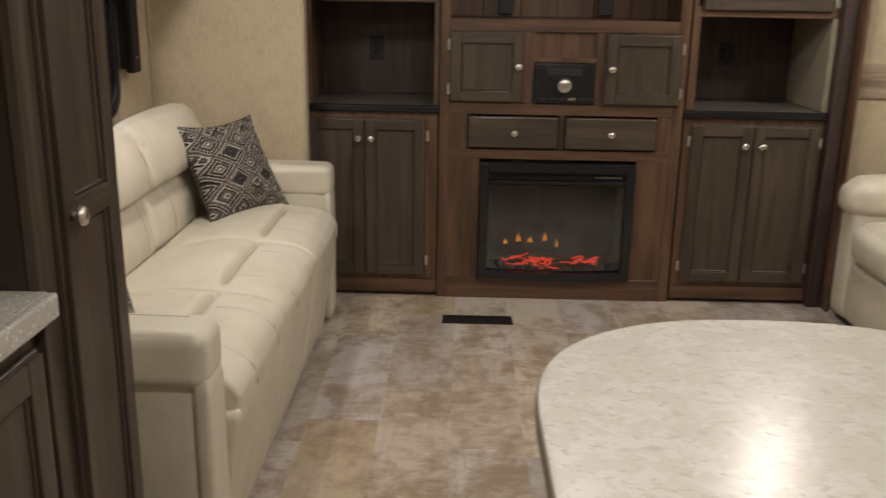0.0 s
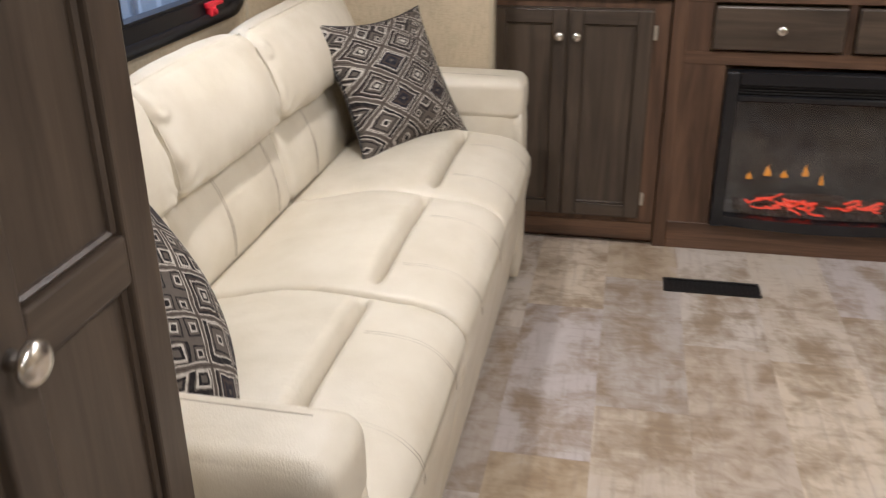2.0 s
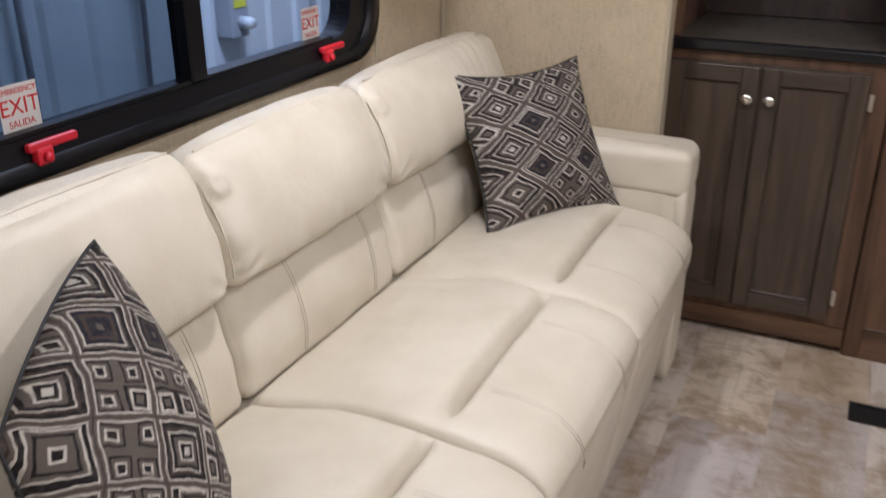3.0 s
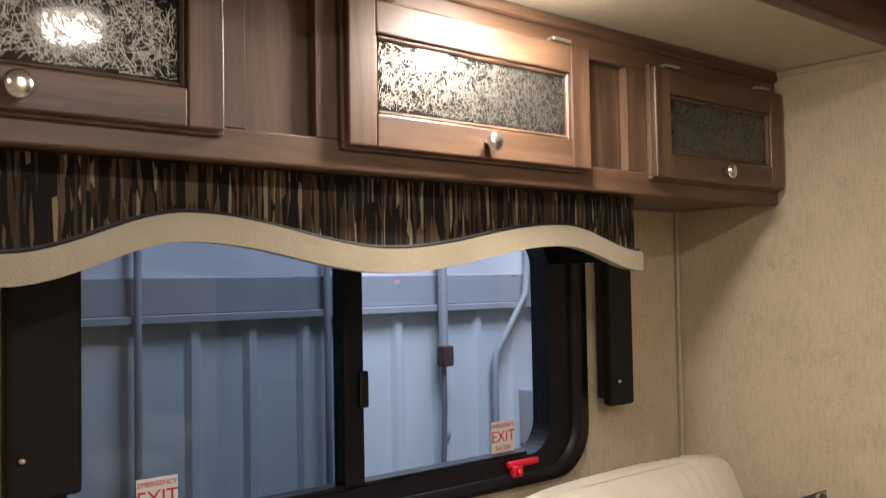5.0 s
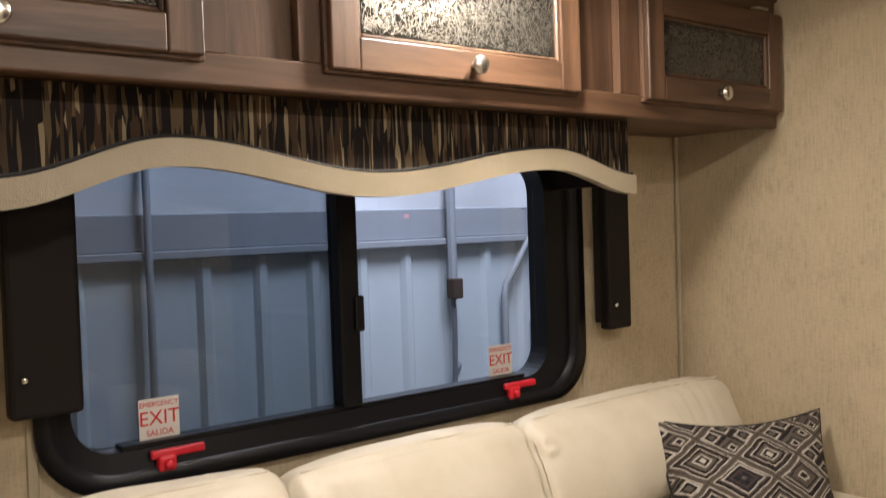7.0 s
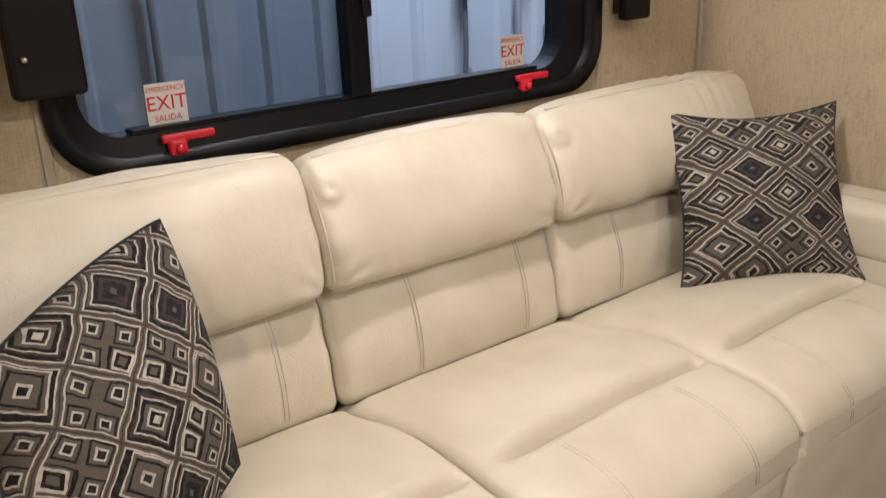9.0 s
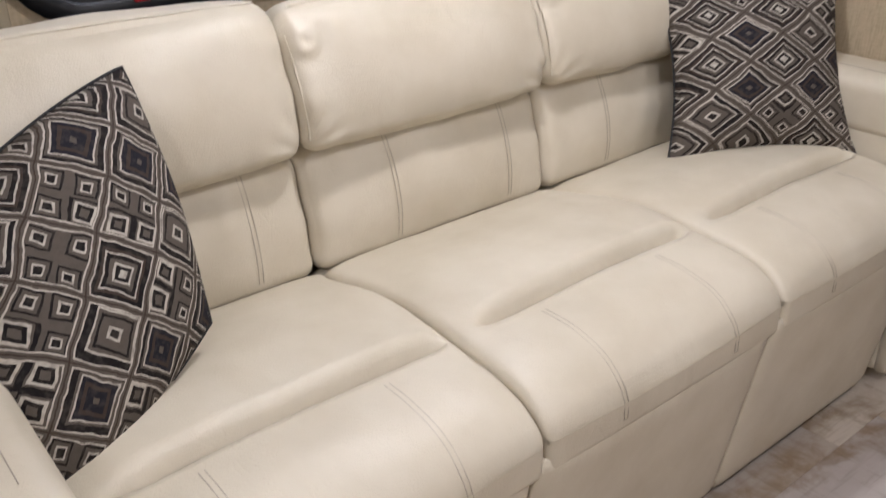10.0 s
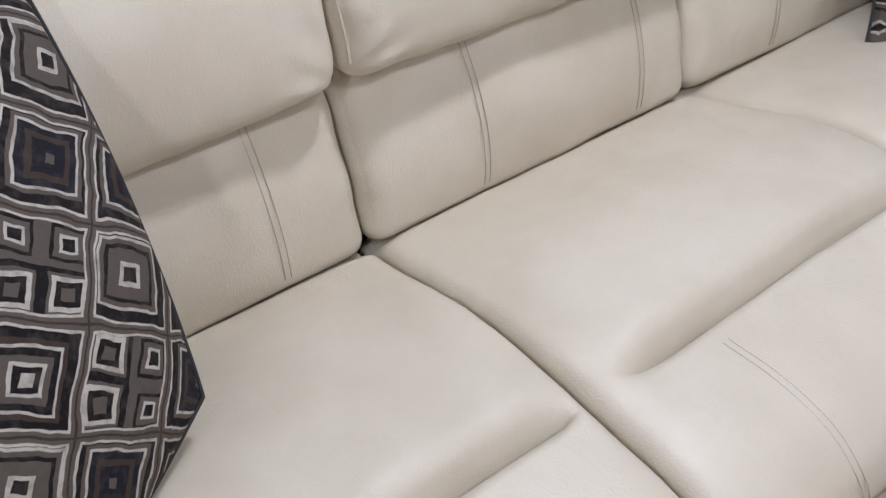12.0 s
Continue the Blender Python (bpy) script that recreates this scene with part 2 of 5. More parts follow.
def stripe_cloth(name):
    m, nt, p = basic(name, rough=0.85, spec=0.2)
    v = nt.nodes.new("ShaderNodeTexCoord").outputs["Object"]
    mp = node(nt, "ShaderNodeMapping", Vector=v, Scale=(0.0, 185.0, 15.0))
    vo = node(nt, "ShaderNodeTexVoronoi", Vector=mp.outputs[0], Scale=1.0, Randomness=0.85)
    s = nt.nodes.new("ShaderNodeSeparateColor")
    nt.links.new(vo.outputs["Color"], s.inputs[0])
    c = ramp(nt, s.outputs[0], [(0, (0.012, 0.010, 0.010)), (0.34, (0.055, 0.034, 0.021)), (0.5, (0.014, 0.011, 0.010)),
                                (0.62, (0.11, 0.08, 0.046)), (0.80, (0.27, 0.22, 0.14)), (0.9, (0.06, 0.04, 0.025))], "CONSTANT")
    nt.links.new(c, p.inputs["Base Color"])
    bump(nt, p, noise_tex(nt, coords(nt, (1, 1, 1)), 500.0, 2.0), 0.3, 0.0008)
    return m


def glow(name, color, strength, base=(0.9, 0.9, 0.9)):
    m, nt, p = basic(name, base, 0.4)
    p.inputs["Emission Color"].default_value = (*color, 1)
    p.inputs["Emission Strength"].default_value = strength
    return m


def clear_glass(name, tint=(1, 1, 1), gloss=0.08):
    m = bpy.data.materials.new(name)
    m.use_nodes = True
    nt = m.node_tree
    nt.nodes.remove(nt.nodes["Principled BSDF"])
    tr = node(nt, "ShaderNodeBsdfTransparent", Color=(*tint, 1))
    gl = node(nt, "ShaderNodeBsdfGlossy", Roughness=0.02)
    mx = node(nt, "ShaderNodeMixShader", Fac=gloss)
    nt.links.new(tr.outputs[0], mx.inputs[1])
    nt.links.new(gl.outputs[0], mx.inputs[2])
    nt.links.new(mx.outputs[0], nt.nodes["Material Output"].inputs[0])
    return m


WALNUT_D, WALNUT_L = (0.034, 0.017, 0.010), (0.175, 0.096, 0.055)
UMBER_D, UMBER_L = (0.036, 0.026, 0.019), (0.108, 0.079, 0.056)
M = {}
for ax in "xyz":
    M["walnut_" + ax] = wood("walnut_grain_" + ax, WALNUT_D, WALNUT_L, ax)
    M["umber_" + ax] = wood("umber_grain_" + ax, UMBER_D, UMBER_L, ax, 0.38)
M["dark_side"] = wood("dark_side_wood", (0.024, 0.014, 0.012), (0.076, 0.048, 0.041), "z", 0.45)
M["linen"] = linen_wall("linen_wallpaper", (0.50, 0.418, 0.292), (0.395, 0.325, 0.22))
M["ceiling"] = linen_wall("ceiling_vinyl", (0.46, 0.405, 0.305), (0.405, 0.35, 0.26))
M["leather"] = leather("cream_leather", (0.64, 0.588, 0.482))
M["thread"] = basic("beige_thread", (0.40, 0.355, 0.295), 0.8)[0]
M["pillow_a"] = pillow_cloth("woven_diamonds", 45.0, (0.098, 0.074), (0.2, 0.35), 0.82)
M["pillow_b"] = pillow_cloth("woven_diamonds_turned", 31.0, (0.076, 0.076), (3.4, 1.15), 0.85)
M["piping"] = basic("black_piping", (0.02, 0.02, 0.022), 0.7)[0]
M["stripe"] = stripe_cloth("valance_stripes")
M["cream_vinyl"] = leather("cream_vinyl", (0.33, 0.283, 0.205))
M["black_frame"] = basic("black_aluminium", (0.006, 0.006, 0.008), 0.38, 0.0, 0.3)[0]
M["dark_vinyl"] = basic("dark_brown_vinyl", (0.012, 0.0095, 0.009), 0.6, 0.0, 0.2)[0]
M["nickel"] = basic("brushed_nickel", (0.78, 0.75, 0.70), 0.26, 1.0)[0]
M["hinge"] = basic("pale_hinge_metal", (0.62, 0.58, 0.50), 0.35, 0.8)[0]
M["black_gloss"] = basic("black_gloss_plastic", (0.012, 0.012, 0.014), 0.22)[0]
M["black_matt"] = basic("black_matt_plastic", (0.014, 0.013, 0.013), 0.55)[0]
M["counter_dark"] = speckle("dark_speckled_laminate", (0.10, 0.085, 0.07), [((0.28, 0.25, 0.21), 0.55, 1.0), ((0.02, 0.018, 0.016), 0.58, 0.7)], 90.0, 0.3)
M["counter_pale"] = chips("pale_speckled_laminate", (0.44, 0.415, 0.375), [((0.68, 0.66, 0.62), 0.32), ((0.30, 0.26, 0.22), 0.22), ((0.05, 0.042, 0.038), 0.14)], 150.0, 0.28)
M["table_top"] = speckle("cream_stone_laminate", (0.57, 0.535, 0.475), [((0.62, 0.59, 0.54), 0.50, 0.3), ((0.50, 0.455, 0.395), 0.58, 0.9), ((0.46, 0.41, 0.35), 0.62, 2.0)], 60.0, 0.25)
M["table_edge"] = basic("taupe_edge_band", (0.20, 0.155, 0.12), 0.45)[0]
M["floor"] = plank_floor("vinyl_planks")
M["joint"] = basic("floor_joint", (0.30, 0.25, 0.20), 0.8)[0]
M["vent"] = basic("black_vent", (0.008, 0.008, 0.008), 0.5)[0]
M["pane"] = clear_glass("window_glass", (0.94, 0.96, 1.0), 0.05)
M["screen_pane"] = clear_glass("screened_glass", (0.525, 0.565, 0.61), 0.05)
M["smoke"] = clear_glass("fire_glass", (0.75, 0.75, 0.75), 0.07)
M["cab_glass"] = basic("dark_cabinet_glass", (0.02, 0.019, 0.017), 0.06, 0.0, 0.7)[0]
M["etch"] = basic("etched_strokes", (0.25, 0.235, 0.20), 0.42, 0.85, 0.6)[0]
M["sticker"] = basic("white_sticker", (0.82, 0.80, 0.78), 0.5)[0]
M["red"] = basic("red_plastic", (0.62, 0.015, 0.03), 0.35)[0]
M["red_ink"] = basic("red_ink", (0.66, 0.03, 0.03), 0.5)[0]
M["grey_ink"] = basic("grey_ink", (0.45, 0.42, 0.42), 0.5)[0]
M["diffuser"] = glow("lamp_diffuser", (1.0, 0.90, 0.74), 30.0)
M["white_rim"] = basic("white_lamp_rim", (0.8, 0.78, 0.74), 0.4)[0]
M["ember"] = glow("ember_glow", (1.0, 0.055, 0.012), 0.95, (0.06, 0.01, 0.005))
M["flame"] = glow("flame_glow", (1.0, 0.36, 0.015), 0.75, (0.06, 0.03, 0.005))
M["log"] = basic("charred_log", (0.05, 0.03, 0.022), 0.85)[0]
M["led"] = glow("red_indicator", (1.0, 0.03, 0.08), 3.0)
M["fire_back"] = speckle("fire_back", (0.045, 0.047, 0.05), [((0.075, 0.078, 0.08), 0.5, 0.08)], 60.0, 0.6)
M["border"] = wood("wave_border", (0.10, 0.055, 0.035), (0.52, 0.42, 0.30), "x", 0.6)
# light beige vinyl, with the niche's shadow put into its colour
M["niche_side_shaded"] = linen_wall("shaded_beige_vinyl", (0.30, 0.26, 0.195), (0.25, 0.21, 0.16))
M["trim_pale"] = basic("beige_trim", (0.43, 0.37, 0.265), 0.5)[0]


def metal_panel(name, base):
    m, nt, p = basic(name, base, 0.5)
    n = noise_tex(nt, coords(nt, (3, 3, 0.6)), 1.5, 5.0, 0.6)
    nt.links.new(mix_rgb(nt, n, [x * 0.82 for x in base], [min(1, x * 1.1) for x in base]), p.inputs["Base Color"])
    return m


M["hall_metal"] = metal_panel("painted_steel", (0.50, 0.55, 0.58))
M["hall_grey"] = metal_panel("grey_steel", (0.30, 0.32, 0.35))
M["hall_dark"] = metal_panel("dark_pipe", (0.12, 0.13, 0.15))
M["insul"] = metal_panel("white_insulation", (0.72, 0.74, 0.78))
M["concrete"] = speckle("concrete", (0.28, 0.28, 0.27), [((0.36, 0.36, 0.35), 0.5, 0.1)], 30.0, 0.8)
M["yellow"] = basic("yellow_label", (0.65, 0.62, 0.05), 0.5)[0]

# ---- building kit ----
BASE = {}


def thing(name, at=(0, 0, 0), turn=0.0, **tags):
    ob = new(name)
    ob.empty_display_size = 0.1
    ob.matrix_basis = pose(*at, 0, 0, turn)
    BASE[ob.name] = ob.matrix_basis.copy()
    return tagged(ob, **tags)


def part(name, bm, material, parent=None, label="", smooth=False):
    """One mesh object, from world coordinates, under a thing or a part."""
    if parent is not None:
        base = BASE[parent.name]
        bm.transform(base.inverted())
    me = bpy.data.meshes.new(name)
    bmesh.ops.recalc_face_normals(bm, faces=bm.faces)
    for f in bm.faces:
        f.smooth = smooth
    bm.to_mesh(me)
    bm.free()
    me.materials.append(material)
    ob = new(name, me)
    if parent is not None:
        ob.parent = parent
        BASE[ob.name] = base
    if label:
        ob["label"] = label
    return ob


def alone(name, bm, material, smooth=False, **tags):
    return tagged(part(name, bm, material, None, "", smooth), **tags)


def box(bm, x0, x1, y0, y1, z0, z1, bevel=0.0, seg=1, m=None):
    r = bmesh.ops.create_cube(bm, size=1.0)
    vs = r["verts"]
    for v in vs:
        v.co = Vector((x0 + (v.co.x + 0.5) * (x1 - x0), y0 + (v.co.y + 0.5) * (y1 - y0), z0 + (v.co.z + 0.5) * (z1 - z0)))
    if bevel:
        es = list({e for v in vs for e in v.link_edges})
        r = bmesh.ops.bevel(bm, geom=es, offset=bevel, segments=seg, profile=0.5, affect="EDGES")
        vs = list({v for f in r["faces"] for v in f.verts} | {v for v in vs if v.is_valid})
    if m is not None:
        bmesh.ops.transform(bm, matrix=m, verts=vs)
    return vs


def boxes(*specs, bevel=0.0, seg=1, m=None):
    bm = bmesh.new()
    for s in specs:
        box(bm, *s, bevel=bevel, seg=seg, m=m)
    return bm


def lathe(bm, profile, m, seg=24):
    """Turn (radius, height) pairs round local z, then move by m."""
    rings = []
    for r, h in profile:
        rings.append([bm.verts.new(m @ Vector((r * math.cos(2 * math.pi * i / seg), r * math.sin(2 * math.pi * i / seg), h))) for i in range(seg)])
    for a, b in zip(rings, rings[1:]):
        for i in range(seg):
            bm.faces.new((a[i], a[(i + 1) % seg], b[(i + 1) % seg], b[i]))
    bm.faces.new(rings[0])
    bm.faces.new(list(reversed(rings[-1])))


def extrude_outline(bm, pts, m, depth):
    """A closed outline in local x, z pushed along local y by depth."""
    a = [bm.verts.new(m @ Vector((x, 0, z))) for x, z in pts]
    b = [bm.verts.new(m @ Vector((x, depth, z))) for x, z in pts]
    bm.faces.new(a)
    bm.faces.new(list(reversed(b)))
    n = len(pts)
    for i in range(n):
        bm.faces.new((a[i], a[(i + 1) % n], b[(i + 1) % n], b[i]))


def tube(bm, pts, r, seg=6):
    """A thin tube along a polyline."""
    rings = []
    for i, p in enumerate(pts):
        p = Vector(p)
        t = (Vector(pts[min(i + 1, len(pts) - 1)]) - Vector(pts[max(i - 1, 0)])).normalized()
        a = t.orthogonal().normalized() if abs(t.z) > 0.9 else t.cross(Vector((0, 0, 1))).normalized()
        b = t.cross(a)
        rings.append([bm.verts.new(p + r * (math.cos(2 * math.pi * k / seg) * a + math.sin(2 * math.pi * k / seg) * b)) for k in range(seg)])
    for a, b in zip(rings, rings[1:]):
        for k in range(seg):
            bm.faces.new((a[k], a[(k + 1) % seg], b[(k + 1) % seg], b[k]))
    bm.faces.new(rings[0])
    bm.faces.new(list(reversed(rings[-1])))


def soft_box(bm, x0, x1, y0, y1, z0, z1, r, cuts=14, bulge=(0, 0, 0), shape=None):
    """A rounded, stuffed block. bulge: how far the faces swell along x, y, z. shape(co, unit): a last change of each point."""
    tmp = bmesh.new()
    bmesh.ops.create_cube(tmp, size=2.0)
    bmesh.ops.subdivide_edges(tmp, edges=tmp.edges[:], cuts=cuts, use_grid_fill=True)
    half = Vector(((x1 - x0) / 2, (y1 - y0) / 2, (z1 - z0) / 2))
    mid = Vector(((x0 + x1) / 2, (y0 + y1) / 2, (z0 + z1) / 2))
    made = {}
    for v in tmp.verts:
        u = v.co.copy()
        # crowd the grid towards the edges
        w = Vector([math.sin(c * math.pi / 2) * 0.5 + c * 0.5 for c in u])
        p = Vector([w[i] * half[i] for i in range(3)])
        q = Vector([max(-(half[i] - r), min(half[i] - r, p[i])) for i in range(3)])
        d = p - q
        if d.length > 1e-9:
            big = max(abs(d[i]) for i in range(3))
            p = q + d.normalized() * min(r, big if big > 0 else r)
        for i in range(3):
            j, k = (i + 1) % 3, (i + 2) % 3
            p[i] += bulge[i] * w[i] * (1 - w[j] ** 2) * (1 - w[k] ** 2)
        p += mid
        if shape:
            p = shape(p, w)
        made[v] = bm.verts.new(p)
    for f in tmp.faces:
        bm.faces.new([made[v] for v in f.verts])
    tmp.free()


def letters(name, text, size, m, material, parent, label=""):
    """Built-in font, as a flat mesh; local x along the line, local z up, facing local -y."""
    cu = bpy.data.curves.new(name, "FONT")
    cu.body, cu.size, cu.align_x, cu.align_y, cu.extrude = text, size, "CENTER", "CENTER", 0.0002
    tmp = bpy.data.objects.new(name, cu)
    scene.collection.objects.link(tmp)
    bpy.context.view_layer.update()
    me = bpy.data.meshes.new_from_object(tmp.evaluated_get(bpy.context.evaluated_depsgraph_get()))
    bpy.data.objects.remove(tmp)
    bm = bmesh.new()
    bm.from_mesh(me)
    bpy.data.meshes.remove(me)
    bm.transform(m @ pose(0, 0, 0, 90))
    return part(name, bm, material, parent, label)


def knob(parent, m, r=0.016, deep=0.026):
    """A round cabinet knob; m: its seat, sticking out along local -y."""
    bm = bmesh.new()
    prof = [(r * 0.5, 0), (r * 0.36, deep * 0.3), (r * 0.45, deep * 0.5), (r * 0.95, deep * 0.62), (r, deep * 0.76), (r * 0.8, deep * 0.93), (r * 0.3, deep)]
    lathe(bm, prof, m @ pose(0, 0, 0, 90), 20)
    return part("knob", bm, M["nickel"], parent, "brushed nickel knob", True)


def hinge(parent, m):
    """A small barrel hinge, upright."""
    bm = boxes((-0.006, 0.006, -0.004, 0.001, -0.024, 0.024), bevel=0.002, m=m)
    return part("hinge", bm, M["hinge"], parent, "pale metal hinge")


def panel_door(parent, m, w, h, kind="umber", stile=0.05, thick=0.02, name="door", panel=None, grain="x", knob_at=None, knob_r=0.016, hinges=(), rail_at=None, panel_label=""):
    """A framed door. m: its lower corner, width along local x, height along local z, front towards local -y."""
    b = 0.003
    mat = M[kind + "_z"]
    rails = sorted([(0, stile), (h - stile, h)] + ([(rail_at - stile / 2, rail_at + stile / 2)] if rail_at else []))
    d = part(name, boxes((stile - 0.004, w - stile + 0.004, -thick * 0.42, -0.002, stile - 0.004, h - stile + 0.004), m=m), panel or mat, parent, panel_label)
    for a, c in ((0, stile), (w - stile, w)):
        part("stile", boxes((a, c, -thick, 0, 0, h), bevel=b, seg=2, m=m), mat, d)
    for a, c in rails:
        part("rail", boxes((stile, w - stile, -thick + 0.0005, 0, a, c), bevel=b, seg=2, m=m), M[kind + "_" + grain], d)
    # moulded outer lip, and the bead round the panel
    o, t1, t2 = 0.005, -thick * 0.45, 0.001
    bm = bmesh.new()
    for s in ((-o, w + o, t1, t2, -o, 0.004), (-o, w + o, t1, t2, h - 0.004, h + o), (-o, 0.004, t1, t2, 0.004, h - 0.004), (w - 0.004, w + o, t1, t2, 0.004, h - 0.004)):
        box(bm, *s, bevel=0.002, m=m)
    bmesh.ops.remove_doubles(bm, verts=bm.verts[:], dist=0.0001)
    part("lip", bm, mat, d)
    for (a0, a1), (c0, c1) in zip(rails, rails[1:]):
        e = 0.007
        for s in ((stile, stile + e, a1, c0), (w - stile - e, w - stile, a1, c0), (stile + e, w - stile - e, a1, a1 + e), (stile + e, w - stile - e, c0 - e, c0)):
            part("bead", boxes((s[0], s[1], -thick * 0.72, -0.003, s[2], s[3]), bevel=0.003, m=m), mat, d)
    if knob_at:
        knob(d, m @ pose(knob_at[0], -thick, knob_at[1]), knob_r)
    for hx, hz in hinges:
        hinge(d, m @ pose(hx, -thick * 0.5, hz))
    return d


# ---- setting ----
def setting(name, bm, material, label, category):
    return alone(name, bm, material, label=label, category=category, kind="structure")


WALL_X, END_Y, CAB_Y = -1.105, 4.05, 4.30
floor = setting("floor", boxes((-1.3, 2.8, -1.0, 5.0, -0.06, -0.004)), M["joint"], "beige and grey plank-look vinyl floor", "floor")
setting("ceiling", boxes((-0.44, 2.8, -1.0, 4.85, MAIN_Z, MAIN_Z + 0.04)), M["ceiling"], "beige vinyl camper ceiling", "ceiling")
setting("ceiling_slide", boxes((-1.16, -0.452, 1.984, END_Y + 0.06, SLIDE_Z, SLIDE_Z + 0.04)), M["ceiling"], "low beige vinyl ceiling over the sofa", "ceiling")
setting("ceiling_kitchen", boxes((-1.3, -0.44, -1.0, 1.93, MAIN_Z, MAIN_Z + 0.04)), M["ceiling"], "beige vinyl ceiling over the counter", "ceiling")
WY0, WY1, WZ0, WZ1 = 2.46, 3.60, 0.94, 1.47
setting("wall_window", boxes((WALL_X - 0.05, WALL_X, 1.984, WY0, 0, SLIDE_Z), (WALL_X - 0.05, WALL_X, WY1, END_Y + 0.06, 0, SLIDE_Z),
                             (WALL_X - 0.05, WALL_X, WY0, WY1, 0, WZ0), (WALL_X - 0.05, WALL_X, WY0, WY1, WZ1, SLIDE_Z)),
        M["linen"], "beige linen-textured wall round the window", "wall")
setting("wall_slide_end", boxes((WALL_X, -0.475, END_Y, END_Y + 0.06, 0, SLIDE_Z), bevel=0.0), M["linen"], "beige linen-textured end wall of the slide-out", "wall")
setting("wall_slide_near", boxes((-1.16, -0.51, 1.968, 1.984, 0, MAIN_Z)), M["linen"], "beige linen-textured wall beside the pantry", "wall")
setting("wall_stub", boxes((-0.58, -0.52, END_Y + 0.06, 4.84, 0, MAIN_Z)), M["linen"], "narrow beige wall beside the cabinets", "wall")
setting("wall_rear", boxes((-0.58, 2.8, 4.79, 4.84, 0, MAIN_Z)), M["linen"], "beige wall behind the cabinets", "wall")
setting("wall_kitchen", boxes((-1.3, -1.25, -1.0, 1.93, 0, MAIN_Z)), M["linen"], "beige wall behind the counter", "wall")
setting("wall_right", boxes((2.75, 2.8, -1.0, 4.84, 0, MAIN_Z)), M["linen"], "beige wall of the facing slide-out", "wall")
setting("wall_front", boxes((-1.3, 2.8, -1.0, -0.95, 0, MAIN_Z)), M["linen"], "beige partition wall", "wall")
setting("wall_right_end", boxes((1.86, 2.75, 4.33, 4.38, 0, MAIN_Z)), M["linen"], "beige end wall behind the recliner", "wall")
bm = boxes((1.90, 2.75, 4.322, 4.3295, 0.95, 1.10))
setting("trim_border", bm, M["border"], "brown and cream wave-patterned wallpaper border", "wall border")
setting("trim_corner", boxes((WALL_X, WALL_X + 0.012, END_Y - 0.012, END_Y, 0.4, SLIDE_Z - 0.013), bevel=0.003), M["trim_pale"], "slim beige corner bead", "trim")
setting("trim_crown", boxes((-0.80, -0.475, END_Y - 0.012, END_Y, SLIDE_Z - 0.016, SLIDE_Z), bevel=0.004), M["trim_pale"], "slim beige ceiling bead", "trim")
setting("trim_batten", boxes((WALL_X, WALL_X + 0.005, 3.660, 3.676, 0.4, 1.53), bevel=0.0015), M["trim_pale"], "thin beige wall batten", "trim")
setting("trim_batten_near", boxes((WALL_X, WALL_X + 0.005, 2.405, 2.421, 0.4, 1.53), bevel=0.0015), M["trim_pale"], "thin beige wall batten", "trim")
setting("trim_wall_edge", boxes((-0.478, -0.466, END_Y - 0.002, END_Y + 0.062, 0, SLIDE_Z), bevel=0.003), M["trim_pale"], "beige edge strip on the slide-out wall", "trim")
# header over the slide-out's opening
header = thing("slide_header", (-0.45, 3.0, 1.82), label="dark walnut header board over the slide-out opening", category="header", kind="structure")
part("board", boxes((-0.462, -0.440, 1.984, 4.30, 1.822, MAIN_Z), bevel=0.003), M["walnut_y"], header)
part("lip", boxes((-0.470, -0.428, 1.984, 4.30, 1.812, 1.832), bevel=0.006, seg=2), M["walnut_y"], header)
part("top_moulding", boxes((-0.440, -0.420, 1.984, 4.30, 1.955, 1.985), bevel=0.006, seg=2), M["walnut_y"], header)


def pucks():
    for px, py, pz, watts in PUCKS:
        lamp = thing("ceiling_light", (px, py, pz), label="round white flush ceiling light, switched on", category="ceiling light", group="ceiling lights")
        bm = bmesh.new()
        lathe(bm, [(0.079, 0), (0.079, -0.002), (0.077, -0.003), (0.075, -0.003)], pose(px, py, pz), 40)
        part("rim", bm, M["white_rim"], lamp, "", True)
        bm = bmesh.new()
        lathe(bm, [(0.075, -0.003), (0.074, -0.015), (0.060, -0.027), (0.03, -0.032)], pose(px, py, pz), 40)
        part("diffuser", bm, M["diffuser"], lamp, "glowing frosted diffuser", True)


pucks()

# ---- rear cabinets ----
REAR = lambda x, z: pose(x, CAB_Y, z)
BACK_Y = 4.775


def rear_base(x0, x1, label, doors, knobs, hinge_in):
    c = thing("base_cabinet", ((x0 + x1) / 2, CAB_Y + 0.2, 0), label=label, category="cabinet", group="rear cabinets")
    part("plinth", boxes((x0, x1, CAB_Y + 0.03, BACK_Y, 0.0, 0.02), (x0, x1, CAB_Y, BACK_Y, 0.02, 0.085)), M["walnut_x"], c)
    for a, b in ((x0, x0 + 0.02), (x1 - 0.02, x1)):
        part("side_panel", boxes((a, b, CAB_Y + 0.02, BACK_Y, 0.085, 0.855)), M["walnut_z"], c)
    part("face", boxes((x0, x1, CAB_Y, CAB_Y + 0.02, 0.085, 0.855), bevel=0.002), M["walnut_z"], c)
    part("base_rail", boxes((x0, x1, CAB_Y - 0.004, CAB_Y - 0.0005, 0.022, 0.082)), M["walnut_x"], c)
    for (a, b), k, hs in zip(doors, knobs, hinge_in):
        panel_door(c, REAR(a, 0.108), b - a, 0.715, knob_at=(k - a, 0.629), hinges=[(hs - a, 0.07), (hs - a, 0.645)], stile=0.046, panel=M["umber_z"])
    return c


